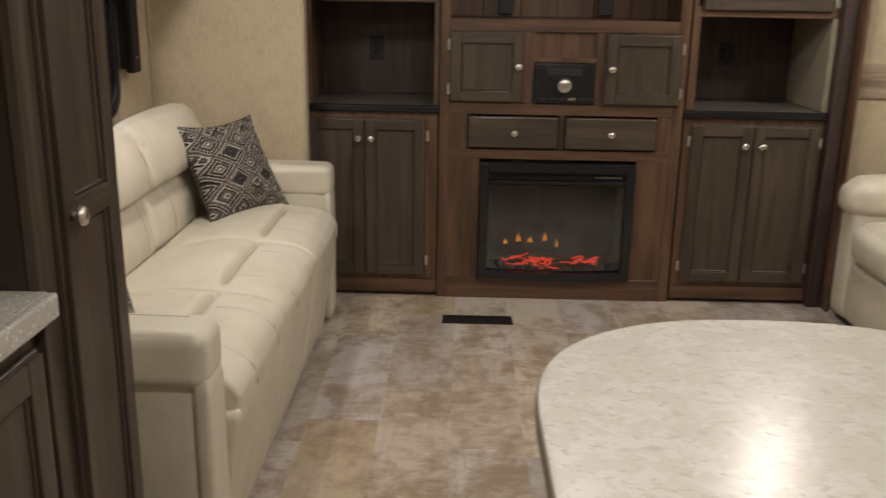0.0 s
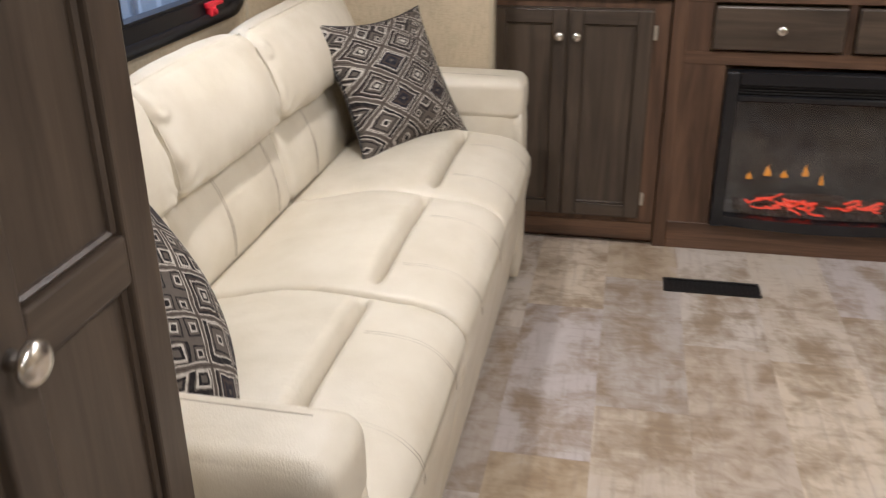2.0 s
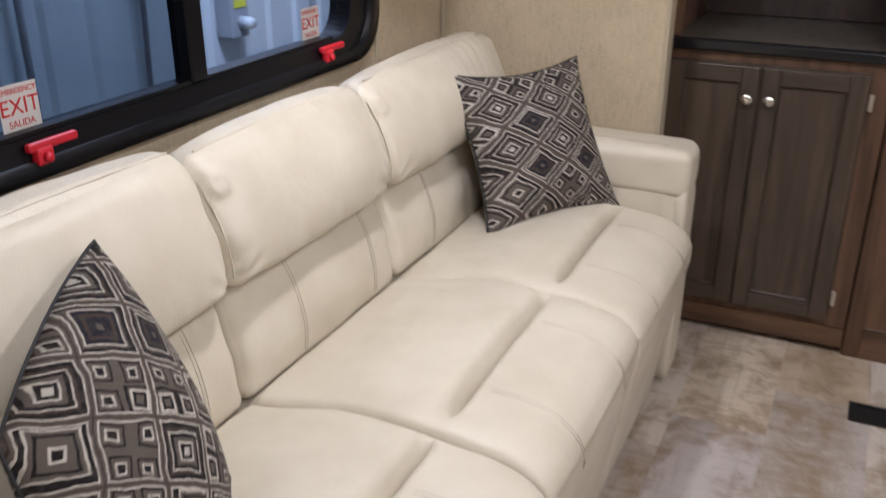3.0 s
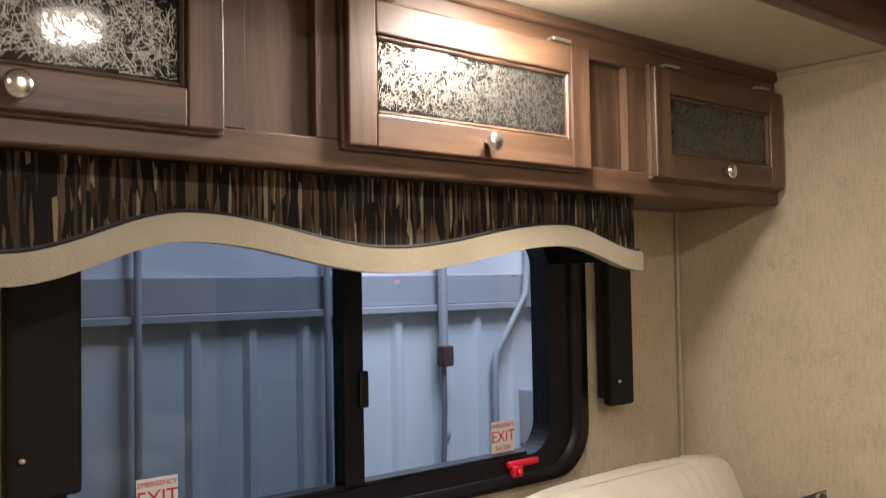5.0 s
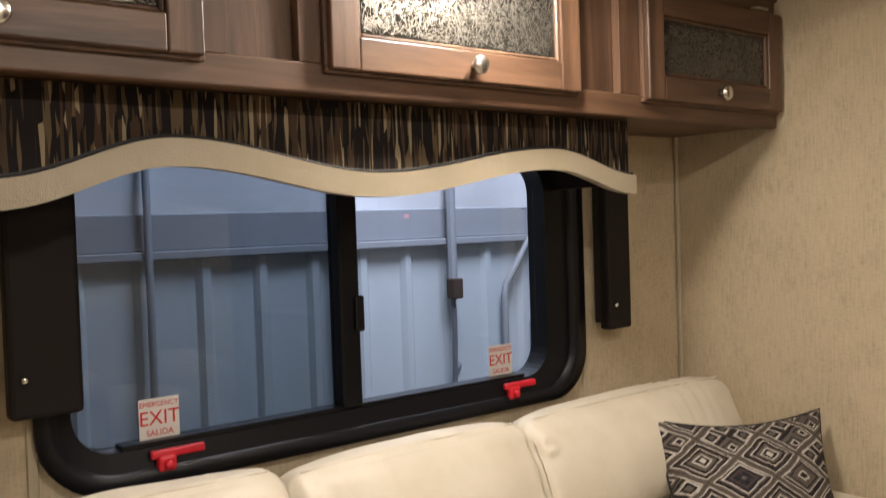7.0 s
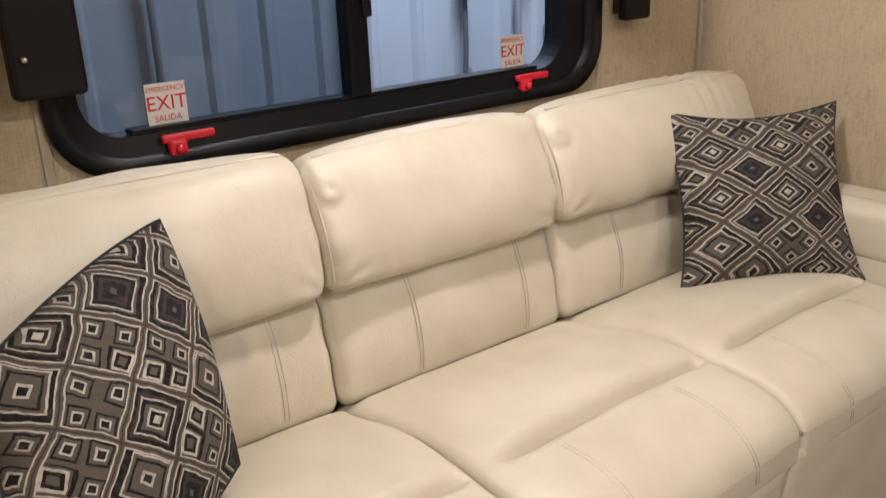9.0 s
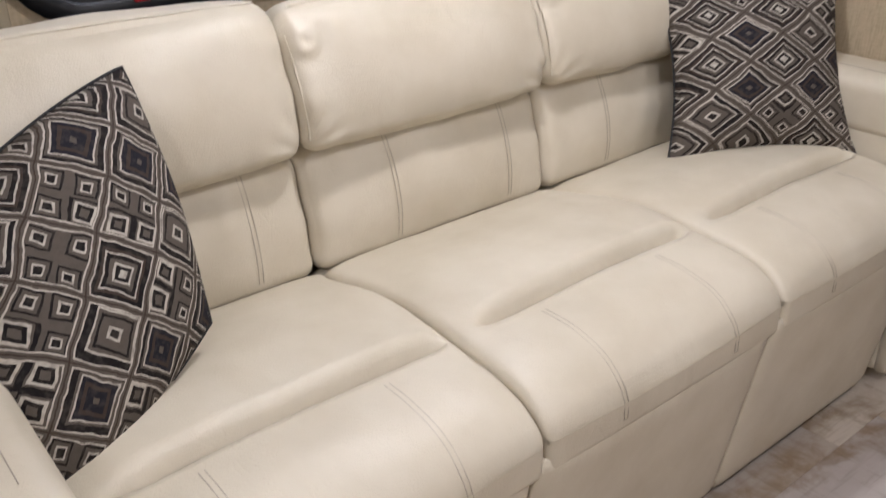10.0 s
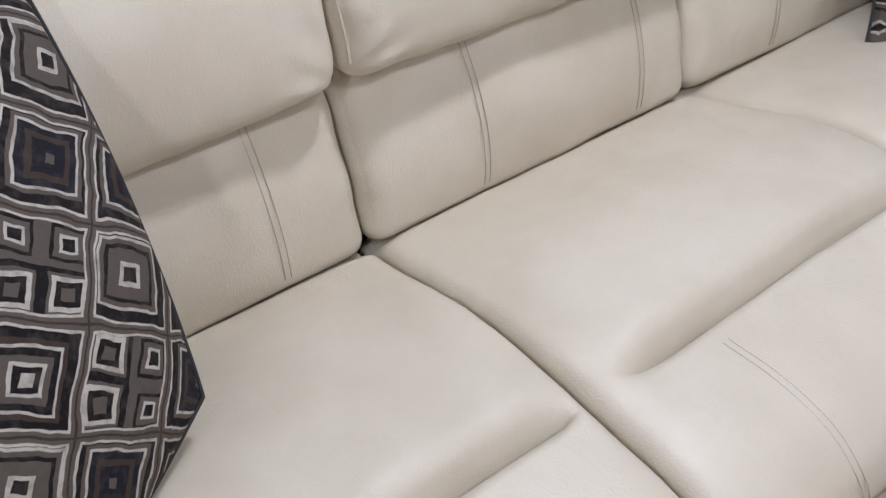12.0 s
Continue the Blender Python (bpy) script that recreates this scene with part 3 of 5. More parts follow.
rear_base(-0.515, 0.075, "dark wood base cabinet with two framed doors beside the sofa", [(-0.505, -0.256), (-0.247, 0.018)], (-0.280, -0.222), (-0.509, 0.030))
rear_base(1.160, 1.775, "dark wood base cabinet with two framed doors beside the recliner", [(1.197, 1.462), (1.471, 1.755)], (1.428, 1.505), (1.185, 1.762))


def rear_counter(x0, x1):
    c = thing("cabinet_counter", ((x0 + x1) / 2, CAB_Y + 0.2, 0.856), label="dark speckled laminate top with a black edge", category="counter", group="rear counters")
    part("slab", boxes((x0, x1, CAB_Y + 0.004, BACK_Y - 0.005, 0.857, 0.886)), M["counter_dark"], c)
    part("edge", boxes((x0, x1, CAB_Y - 0.022, CAB_Y + 0.0035, 0.856, 0.888), bevel=0.008, seg=3), M["black_gloss"], c, "black rounded edge strip")


rear_counter(-0.514, 0.079)
rear_counter(1.151, 1.774)


def rear_upper(x0, x1, z0, label, open_side):
    """The cupboard over a counter, with the walls of the open niche below it."""
    c = thing("niche_cabinet", ((x0 + x1) / 2, CAB_Y + 0.2, 0.888), label=label, category="cabinet", group="rear cabinets")
    part("side_panel", boxes((x0, x0 + 0.02, CAB_Y + 0.002, BACK_Y - 0.01, 0.889, MAIN_Z - 0.002)), M["walnut_z"], c)
    part("side_panel", boxes((x1 - 0.02, x1, CAB_Y + 0.002, BACK_Y - 0.01, 0.889, MAIN_Z - 0.002)), M["niche_side_shaded"] if open_side else M["walnut_z"], c)
    part("back_panel", boxes((x0, x1, BACK_Y - 0.01, BACK_Y, 0.889, MAIN_Z - 0.002)), M["dark_side"], c, "dark wood back panel")
    part("shelf", boxes((x0 + 0.02, x1 - 0.02, CAB_Y + 0.02, BACK_Y - 0.01, z0, z0 + 0.02)), M["walnut_x"], c)
    part("face_rail", boxes((x0, x1, CAB_Y, CAB_Y + 0.02, z0, z0 + 0.045), bevel=0.002), M["walnut_x"], c)
    part("face_stile", boxes((x0, x0 + 0.035, CAB_Y, CAB_Y + 0.02, 0.889, z0), bevel=0.002), M["walnut_z"], c)
    panel_door(c, REAR(x0 + 0.04, z0 + 0.03), (x1 - x0) - 0.08, 0.56, panel=M["umber_z"])
    o = thing("wall_outlet", ((x0 + x1) / 2 - 0.02, BACK_Y - 0.012, 1.06), label="small black outlet on the niche's back panel", category="outlet", group="niche outlets")
    xm = (x0 + x1) / 2 - 0.02
    part("plate", boxes((xm - 0.035, xm + 0.035, BACK_Y - 0.018, BACK_Y - 0.0105, 1.05, 1.16), bevel=0.004, seg=2), M["black_matt"], o)
    part("socket", boxes((xm - 0.017, xm + 0.017, BACK_Y - 0.022, BACK_Y - 0.0185, 1.075, 1.135), bevel=0.003), M["black_gloss"], o)


rear_upper(-0.515, 0.075, 1.325, "dark wood wall cupboard over an open niche", False)
rear_upper(1.160, 1.775, 1.285, "dark wood wall cupboard over an open niche", True)


def entertainment():
    x0, x1 = 0.080, 1.150
    f = CAB_Y - 0.006
    c = thing("entertainment_cabinet", ((x0 + x1) / 2, CAB_Y + 0.2, 0), label="dark wood entertainment cabinet with fireplace, drawers and cupboards", category="cabinet", group="rear cabinets")
    for a, b in ((x0, x0 + 0.045), (x1 - 0.045, x1)):
        part("stile", boxes((a, b, f, f + 0.022, 0.0, 1.9), bevel=0.002), M["walnut_z"], c)
    for a, b in ((x0, x0 + 0.018), (x1 - 0.018, x1)):
        part("side_panel", boxes((a, b, f + 0.022, BACK_Y, 0, 1.9)), M["walnut_z"], c)
    rails = [(0.0, 0.100), (0.655, 0.700), (0.853, 0.905), (1.210, 1.262), (1.86, 1.9)]
    for a, b in rails:
        part("rail", boxes((x0 + 0.045, x1 - 0.045, f, f + 0.022, a, b), bevel=0.002), M["walnut_x"], c)
    for a, b in ((x0 + 0.045, 0.262), (0.963, x1 - 0.045)):
        part("fire_surround", boxes((a, b, f + 0.002, f + 0.020, 0.100, 0.655)), M["walnut_z"], c)
    for a, b in ((x0 + 0.045, 0.205), (0.608, 0.632), (1.041, x1 - 0.045)):
        part("drawer_surround", boxes((a, b, f + 0.001, f + 0.020, 0.700, 0.853)), M["walnut_z"], c)
    for a, b, z0, z1 in ((0.446, 0.490, 0.905, 1.210), (0.756, 0.796, 0.905, 1.210), (0.490, 0.756, 1.083, 1.103)):
        part("divider", boxes((a, b, f + 0.001, f + 0.020, z0, z1)), M["walnut_z"], c)
    part("recessed_panel", boxes((0.490, 0.756, f + 0.018, f + 0.024, 1.103, 1.210)), M["walnut_z"], c)
    part("shelf", boxes((x0 + 0.018, x1 - 0.018, f + 0.022, BACK_Y, 1.242, 1.262)), M["walnut_x"], c)
    for i in range(6):
        a = x0 + 0.018 + i * (x1 - x0 - 0.036) / 6
        part("back_board", boxes((a + 0.001, a + (x1 - x0 - 0.036) / 6 - 0.001, BACK_Y - 0.10, BACK_Y - 0.085, 1.262, 1.9), bevel=0.003), M["walnut_z"], c)
    m = lambda x, z: pose(x, f, z)
    for a, b, kx in ((0.210, 0.603, 0.412), (0.637, 1.036, 0.838)):
        d = part("drawer_front", boxes((a, b, f - 0.02, f, 0.708, 0.846), bevel=0.007, seg=2), M["umber_x"], c)
        knob(d, m(kx, 0.775) @ pose(0, -0.02, 0))
    panel_door(c, m(0.128, 0.912), 0.313, 0.294, stile=0.045, knob_at=(0.291, 0.150), hinges=[(-0.010, 0.05), (-0.010, 0.24)], panel=M["umber_z"])
    panel_door(c, m(0.801, 0.908), 0.317, 0.296, stile=0.045, knob_at=(0.022, 0.150), hinges=[(0.327, 0.05), (0.327, 0.24)], panel=M["umber_z"])


entertainment()


def stereo():
    f = CAB_Y - 0.006
    s = thing("car_stereo", (0.622, f, 0.91), label="black car stereo with a chrome dial, set in the cabinet", category="stereo")
    part("face", boxes((0.493, 0.752, f - 0.014, f + 0.02, 0.908, 1.080), bevel=0.006, seg=2), M["black_gloss"], s)
    part("display", boxes((0.545, 0.700, f - 0.0165, f - 0.0142, 1.028, 1.060), bevel=0.001), M["black_matt"], s, "grey display window")
    bm = bmesh.new()
    lathe(bm, [(0.036, 0), (0.035, 0.008), (0.030, 0.018), (0.024, 0.024), (0.010, 0.025)], pose(0.622, f - 0.014, 0.986, 90), 28)
    part("dial", bm, M["nickel"], s, "chrome dial", True)
    for i in range(6):
        x = 0.512 + i * 0.043
        part("button", boxes((x, x + 0.034, f - 0.0175, f - 0.0142, 0.922, 0.934), bevel=0.001), M["black_matt"] if i != 3 else M["nickel"], s)
    part("slot", boxes((0.535, 0.710, f - 0.0155, f - 0.0142, 1.066, 1.071)), M["black_matt"], s)
    for x, on in ((0.375, False), (0.835, True)):
        b = thing("socket_box", (x, BACK_Y - 0.11, 1.30), label="small black socket box on the back boards", category="outlet", group="niche outlets")
        part("case", boxes((x - 0.035, x + 0.035, BACK_Y - 0.135, BACK_Y - 0.1005, 1.275, 1.395), bevel=0.005, seg=2), M["black_matt"], b)
        if on:
            part("indicator", boxes((x - 0.024, x + 0.024, BACK_Y - 0.138, BACK_Y - 0.1352, 1.352, 1.372), bevel=0.001), M["led"], b, "red lit indicator")


stereo()


def fireplace():
    f = CAB_Y - 0.006
    x0, x1, z0, z1 = 0.265, 0.960, 0.103, 0.642
    t = thing("electric_fireplace", ((x0 + x1) / 2, f, z0), label="black electric fireplace insert with glowing embers and flames", category="fireplace")
    ix0, ix1, iz0, iz1 = x0 + 0.042, x1 - 0.042, z0 + 0.040, z1 - 0.100
    fr = bmesh.new()
    box(fr, x0, ix0, f - 0.03, f + 0.02, z0, z1, bevel=0.006, seg=2)
    box(fr, ix1, x1, f - 0.03, f + 0.02, z0, z1, bevel=0.006, seg=2)
    box(fr, ix0, ix1, f - 0.029, f + 0.02, z1 - 0.045, z1, bevel=0.004)
    box(fr, ix0, ix1, f - 0.022, f + 0.02, iz1, z1 - 0.078, bevel=0.004)
    part("frame", fr, M["black_gloss"], t)
    # the lower rail sags in a shallow bow
    n = 16
    pts = [(ix0 + (ix1 - ix0) * i / n, z0 + 0.006 - 0.014 * math.sin(math.pi * i / n)) for i in range(n + 1)]
    pts += [(ix1 - (ix1 - ix0) * i / n, iz0 - 0.010 * math.sin(math.pi * i / n)) for i in range(n + 1)]
    bm = bmesh.new()
    extrude_outline(bm, pts, pose(0, f - 0.029, 0), 0.045)
    part("lower_rail", bm, M["black_gloss"], t)
    part("vent_slot", boxes((ix0, ix1, f + 0.004, f + 0.012, z1 - 0.078, z1 - 0.045)), M["vent"], t)
    for i in range(3):
        part("vent_blade", boxes((ix0 + 0.002, ix1 - 0.16, f - 0.010, f + 0.004, z1 - 0.074 + i * 0.010, z1 - 0.070 + i * 0.010)), M["black_matt"], t)
    for i in range(6):
        x = ix1 - 0.135 + i * 0.021
        part("control_button", boxes((x, x + 0.011, f - 0.008, f + 0.004, z1 - 0.064, z1 - 0.058)), M["nickel"], t)
    part("firebox", boxes((ix0 - 0.01, ix1 + 0.01, f + 0.19, f + 0.20, iz0 - 0.03, iz1 + 0.02), (ix0 - 0.012, ix0 - 0.002, f + 0.02, f + 0.19, iz0 - 0.03, iz1 + 0.02),
                          (ix1 + 0.002, ix1 + 0.012, f + 0.02, f + 0.19, iz0 - 0.03, iz1 + 0.02), (ix0 - 0.01, ix1 + 0.01, f + 0.02, f + 0.20, iz0 - 0.03, iz0 - 0.02),
                          (ix0 - 0.01, ix1 + 0.01, f + 0.02, f + 0.20, iz1 + 0.02, iz1 + 0.03)), M["fire_back"], t)
    rng = random.Random(4)
    bm = bmesh.new()
    for i in range(70):
        x, y = rng.uniform(ix0 + 0.04, ix1 - 0.04), rng.uniform(f + 0.03, f + 0.13)
        s = rng.uniform(0.010, 0.024)
        r = bmesh.ops.create_icosphere(bm, subdivisions=1, radius=s, matrix=pose(x, y, iz0 - 0.012 + rng.uniform(0, 0.016), rng.uniform(0, 90), rng.uniform(0, 90), 0))
        for v in r["verts"]:
            v.co += Vector((rng.uniform(-1, 1), rng.uniform(-1, 1), rng.uniform(-1, 1))) * s * 0.25
    part("ember_bed", bm, M["log"], t, "charred ember bed")
    # glowing cracks between the logs
    bm = bmesh.new()
    for i in range(26):
        x, z = rng.uniform(ix0 + 0.06, ix1 - 0.09), iz0 + rng.uniform(0.008, 0.05)
        p = []
        for k in range(4):
            p.append((x, f + 0.035 + rng.uniform(0, 0.02), z))
            x += rng.uniform(0.008, 0.026)
            z += rng.uniform(-0.012, 0.012)
        tube(bm, p, rng.uniform(0.0025, 0.006), 5)
    part("embers", bm, M["ember"], t, "glowing red embers")
    for i in range(4):
        bm = bmesh.new()
        x = ix0 + 0.11 + i * 0.125
        lathe(bm, [(0.018, 0), (0.024, 0.02), (0.023, 0.12), (0.020, 0.17), (0.010, 0.175)], pose(x, f + 0.08, iz0 + 0.025 + 0.01 * (i % 2), 0, 90, 12 - 8 * i), 10)
        part("log", bm, M["log"], t)
    # flames: flat tongues behind the logs
    for i in range(5):
        x = ix0 + 0.085 + i * 0.062 + rng.uniform(-0.016, 0.016)
        hgt = rng.choice((0.03, 0.045, 0.06))
        b = iz0 + 0.062 + rng.uniform(0, 0.045)
        w = rng.uniform(0.006, 0.013)
        pts = [(x - w, b), (x + w, b), (x + w * 0.9, b + hgt * 0.35), (x + w * 0.2, b + hgt * 0.7), (x + w * 0.3, b + hgt), (x - w * 0.5, b + hgt * 0.6)]
        bm = bmesh.new()
        extrude_outline(bm, pts, pose(0, f + 0.15, 0), 0.002)
        part("flame", bm, M["flame"], t, "yellow flame")
    g = part("glass", boxes((ix0 - 0.004, ix1 + 0.004, f - 0.004, f - 0.001, iz0 - 0.012, iz1 + 0.004)), M["smoke"], t)
    g.visible_shadow = False


fireplace()
# trim at the facing slide-out's edge
post = thing("slide_trim", (1.81, 4.28, 0), label="dark wood trim post at the edge of the slide-out", category="trim", kind="structure")
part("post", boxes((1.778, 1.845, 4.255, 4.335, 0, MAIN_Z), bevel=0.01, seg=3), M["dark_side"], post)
part("flange", boxes((1.845, 1.862, 4.20, 4.335, 0, MAIN_Z), bevel=0.006, seg=2), M["walnut_z"], post)


def floor_vent():
    v = thing("floor_vent", (0.267, 3.99, 0), label="black metal floor register set in the vinyl", category="floor vent")
    x0, x1, y0, y1 = 0.115, 0.418, 3.942, 4.036
    part("frame", boxes((x0, x1, y0, y0 + 0.012, 0, 0.005), (x0, x1, y1 - 0.012, y1, 0, 0.005), (x0, x0 + 0.012, y0 + 0.012, y1 - 0.012, 0, 0.005), (x1 - 0.012, x1, y0 + 0.012, y1 - 0.012, 0, 0.005)), M["vent"], v)
    part("well", boxes((x0 + 0.012, x1 - 0.012, y0 + 0.012, y1 - 0.012, 0.0002, 0.0012)), M["vent"], v)
    for i in range(18):
        a = x0 + 0.016 + i * 0.0153
        part("slat", boxes((a, a + 0.006, y0 + 0.012, y1 - 0.012, 0.0013, 0.004)), M["vent"], v)


floor_vent()

# ---- slide-out: window ----
def rounded_rect(y0, y1, z0, z1, r, n=8):
    pts = []
    for cy, cz, a0 in ((y1 - r, z1 - r, 0), (y0 + r, z1 - r, 90), (y0 + r, z0 + r, 180), (y1 - r, z0 + r, 270)):
        for i in range(n + 1):
            a = radians(a0 + 90 * i / n)
            pts.append((cy + r * math.cos(a), cz + r * math.sin(a)))
    return pts


def ring(outer, inner, xa_out, xa_in, xb):
    """A frame between two outlines in the y, z plane, from its sloping front to its back at xb."""
    bm = bmesh.new()
    loops = []
    for pts, x in ((outer, xb), (outer, xa_out), (inner, xa_in), (inner, xb)):
        loops.append([bm.verts.new((x, y, z)) for y, z in pts])
    n = len(outer)
    for a, b in zip(loops, loops[1:] + loops[:1]):
        for i in range(n):
            bm.faces.new((a[i], a[(i + 1) % n], b[(i + 1) % n], b[i]))
    return bm


def window():
    w = thing("window_1", (WALL_X, 3.03, 0.9), label="black-framed sliding camper window with rounded corners", category="window", kind="structure")
    o, i1, i2 = rounded_rect(2.415, 3.655, 0.907, 1.52, 0.112), rounded_rect(2.445, 3.600, 0.937, 1.49, 0.095), rounded_rect(2.470, 3.535, 0.970, 1.455, 0.07)
    part("window_frame", ring(o, i1, WALL_X + 0.020, WALL_X + 0.026, WALL_X + 0.001), M["black_frame"], w, "", True)
    part("inner_frame", ring(i1, i2, WALL_X + 0.016, WALL_X + 0.010, WALL_X - 0.045), M["black_frame"], w)
    part("sash_bar", boxes((WALL_X - 0.032, WALL_X + 0.012, 2.974, 3.018, 0.972, 1.453), bevel=0.004), M["black_frame"], w)
    part("sash_catch", boxes((WALL_X + 0.0125, WALL_X + 0.022, 3.002, 3.022, 1.12, 1.19), bevel=0.003), M["black_gloss"], w)
    part("sash_track", boxes((WALL_X - 0.030, WALL_X + 0.006, 2.55, 3.46, 0.968, 0.978)), M["black_frame"], w)
    for a, b, x in ((2.472, 2.975, -0.018), (3.017, 3.533, -0.026)):
        p = part("pane", boxes((WALL_X + x, WALL_X + x + 0.003, a, b, 0.974, 1.452)), M["screen_pane" if a < 2.6 else "pane"], w)
        p.visible_shadow = False
    for y0 in (2.585, 3.378):
        y1, zt = y0 + 0.070, 1.046
        x = WALL_X - (0.0135 if y0 < 3 else 0.0215)
        s = thing("exit_sticker", (x, y0, 0.97), label="white emergency exit sticker with red letters on the window", category="sticker", group="exit stickers")
        mm = pose(x + 0.0012, (y0 + y1) / 2, zt - 0.036, 0, 0, 90)
        part("sheet", boxes((x, x + 0.0006, y0, y1, zt - 0.082, zt)), M["sticker"], s)
        letters("emergency_text", "EMERGENCY", 0.0118, mm @ pose(0, 0, 0.026), M["red_ink"], s, "red letters")
        letters("exit_text", "EXIT", 0.0345, mm @ pose(0, 0, 0.002), M["red_ink"], s, "large red letters")
        letters("salida_text", "SALIDA", 0.0145, mm @ pose(0, 0, -0.0225), M["red_ink"], s, "red letters")
        part("small_print", boxes((x + 0.0007, x + 0.001, y0 + 0.008, y1 - 0.008, zt - 0.071, zt - 0.0685), (x + 0.0007, x + 0.001, y0 + 0.008, y1 - 0.008, zt - 0.077, zt - 0.0745)), M["grey_ink"], s)
        l = thing("window_latch", (WALL_X, y0 + 0.03, 0.95), label="red plastic emergency latch on the window frame", category="latch", group="window latches")
        part("lever", boxes((WALL_X + 0.016, WALL_X + 0.028, y0 + 0.004, y0 + 0.098, 0.952, 0.966), bevel=0.004, seg=2), M["red"], l)
        part("hook", boxes((WALL_X + 0.014, WALL_X + 0.032, y0 + 0.014, y0 + 0.046, 0.930, 0.958), bevel=0.006, seg=2), M["red"], l)
        bm = bmesh.new()
        lathe(bm, [(0.008, 0), (0.007, 0.006), (0.003, 0.008)], pose(WALL_X + 0.032, y0 + 0.030, 0.942, 0, 90), 12)
        part("pin", bm, M["red"], l, "", True)


window()


def smooth_curve(stops, y):
    for (a, za), (b, zb) in zip(stops, stops[1:]):
        if y <= b:
            k = (y - a) / (b - a)
            return za + (zb - za) * (0.5 - 0.5 * math.cos(math.pi * max(0, k)))
    return stops[-1][1]


VAL_X = -0.875
WAVE = [(2.315, 1.398), (2.560, 1.457), (2.905, 1.411), (3.325, 1.461), (3.570, 1.412)]


def valance():
    y0, y1, top = WAVE[0][0], WAVE[-1][0], 1.528
    v = thing("window_valance", (VAL_X, 2.95, 1.40), label="wavy valance with brown striped fabric and cream border", category="valance")
    n = 60
    ys = [y0 + (y1 - y0) * i / n for i in range(n + 1)]
    m = pose(VAL_X, 0, 0, 0, 0, 90)
    bm = bmesh.new()
    extrude_outline(bm, [(y, smooth_curve(WAVE, y) - 0.01) for y in ys] + [(y1, top), (y0, top)], m, 0.02)
    part("fabric_board", bm, M["stripe"], v, "brown, black and cream striped fabric")
    bm = bmesh.new()
    extrude_outline(bm, [(y, smooth_curve(WAVE, y) - 0.040) for y in ys] + [(y, smooth_curve(WAVE, y)) for y in reversed(ys)], pose(VAL_X + 0.022, 0, 0, 0, 0, 90), 0.020)
    part("border_board", bm, M["cream_vinyl"], v, "cream vinyl wavy border")
    bm = bmesh.new()
    tube(bm, [(VAL_X + 0.010, y, smooth_curve(WAVE, y) + 0.003) for y in ys], 0.0034, 6)
    part("piping", bm, M["piping"], v)
    part("end_return", boxes((WALL_X + 0.002, VAL_X + 0.0205, y0 - 0.014, y0 - 0.0005, smooth_curve(WAVE, y0) - 0.04, smooth_curve(WAVE, y0))), M["cream_vinyl"], v)
    part("end_return", boxes((WALL_X + 0.002, VAL_X - 0.0205, y0, y0 + 0.012, smooth_curve(WAVE, y0) + 0.002, top)), M["stripe"], v)
    part("end_return", boxes((WALL_X + 0.002, VAL_X - 0.0205, y1 - 0.012, y1 - 0.0005, smooth_curve(WAVE, y1) - 0.02, top)), M["stripe"], v)


valance()


def shade_leg(y0, y1, deep):
    s = thing("valance_leg", (WALL_X, (y0 + y1) / 2, 1.06), label="dark brown upholstered side leg beside the window", category="valance leg", group="valance legs")
    part("board", boxes((WALL_X + 0.028, WALL_X + deep, y0, y1, 1.055, 1.44), bevel=0.008, seg=2), M["dark_vinyl"], s)
    part("back_board", boxes((WALL_X + 0.0055, WALL_X + 0.0275, y0 + 0.012, y1 - 0.012, 1.07, 1.44)), M["black_matt"], s)
    bm = bmesh.new()
    lathe(bm, [(0.006, 0), (0.005, 0.008), (0.002, 0.010)], pose(WALL_X + deep, y0 + 0.02, 1.115, 0, 90), 12)
    part("snap", bm, M["nickel"], s, "", True)


shade_leg(3.695, 3.780, 0.06)
shade_leg(2.372, 2.478, 0.06)

# ---- slide-out: upper cabinets ----
UX, UZ0 = -0.808, 1.530
SIDE = lambda y, z: pose(UX, y, z, 0, 0, 90)


def etched(parent, m, w, h, seed):
    """Straight scratches strewn over a pane."""
    rng = random.Random(seed)
    bm = bmesh.new()
    for i in range(int(w * h * 46000)):
        x, z, a, l, t = rng.uniform(0, w), rng.uniform(0, h), rng.uniform(0, math.pi), rng.uniform(0.010, 0.024), rng.uniform(0.00025, 0.00042)
        dx, dz = math.cos(a) * l / 2, math.sin(a) * l / 2
        if not (0 < x - abs(dx) and x + abs(dx) < w and 0 < z - abs(dz) and z + abs(dz) < h):
            continue
        nx, nz = -math.sin(a) * t, math.cos(a) * t
        y = -0.0004 - 0.0000002 * i
        bm.faces.new([bm.verts.new(m @ Vector(q)) for q in ((x - dx - nx, y, z - dz - nz), (x + dx - nx, y, z + dz - nz), (x + dx + nx, y, z + dz + nz), (x - dx + nx, y, z - dz + nz))])
    return tagged(part("etching", bm, M["etch"], parent, "pale etched strokes"), kind="stuff")


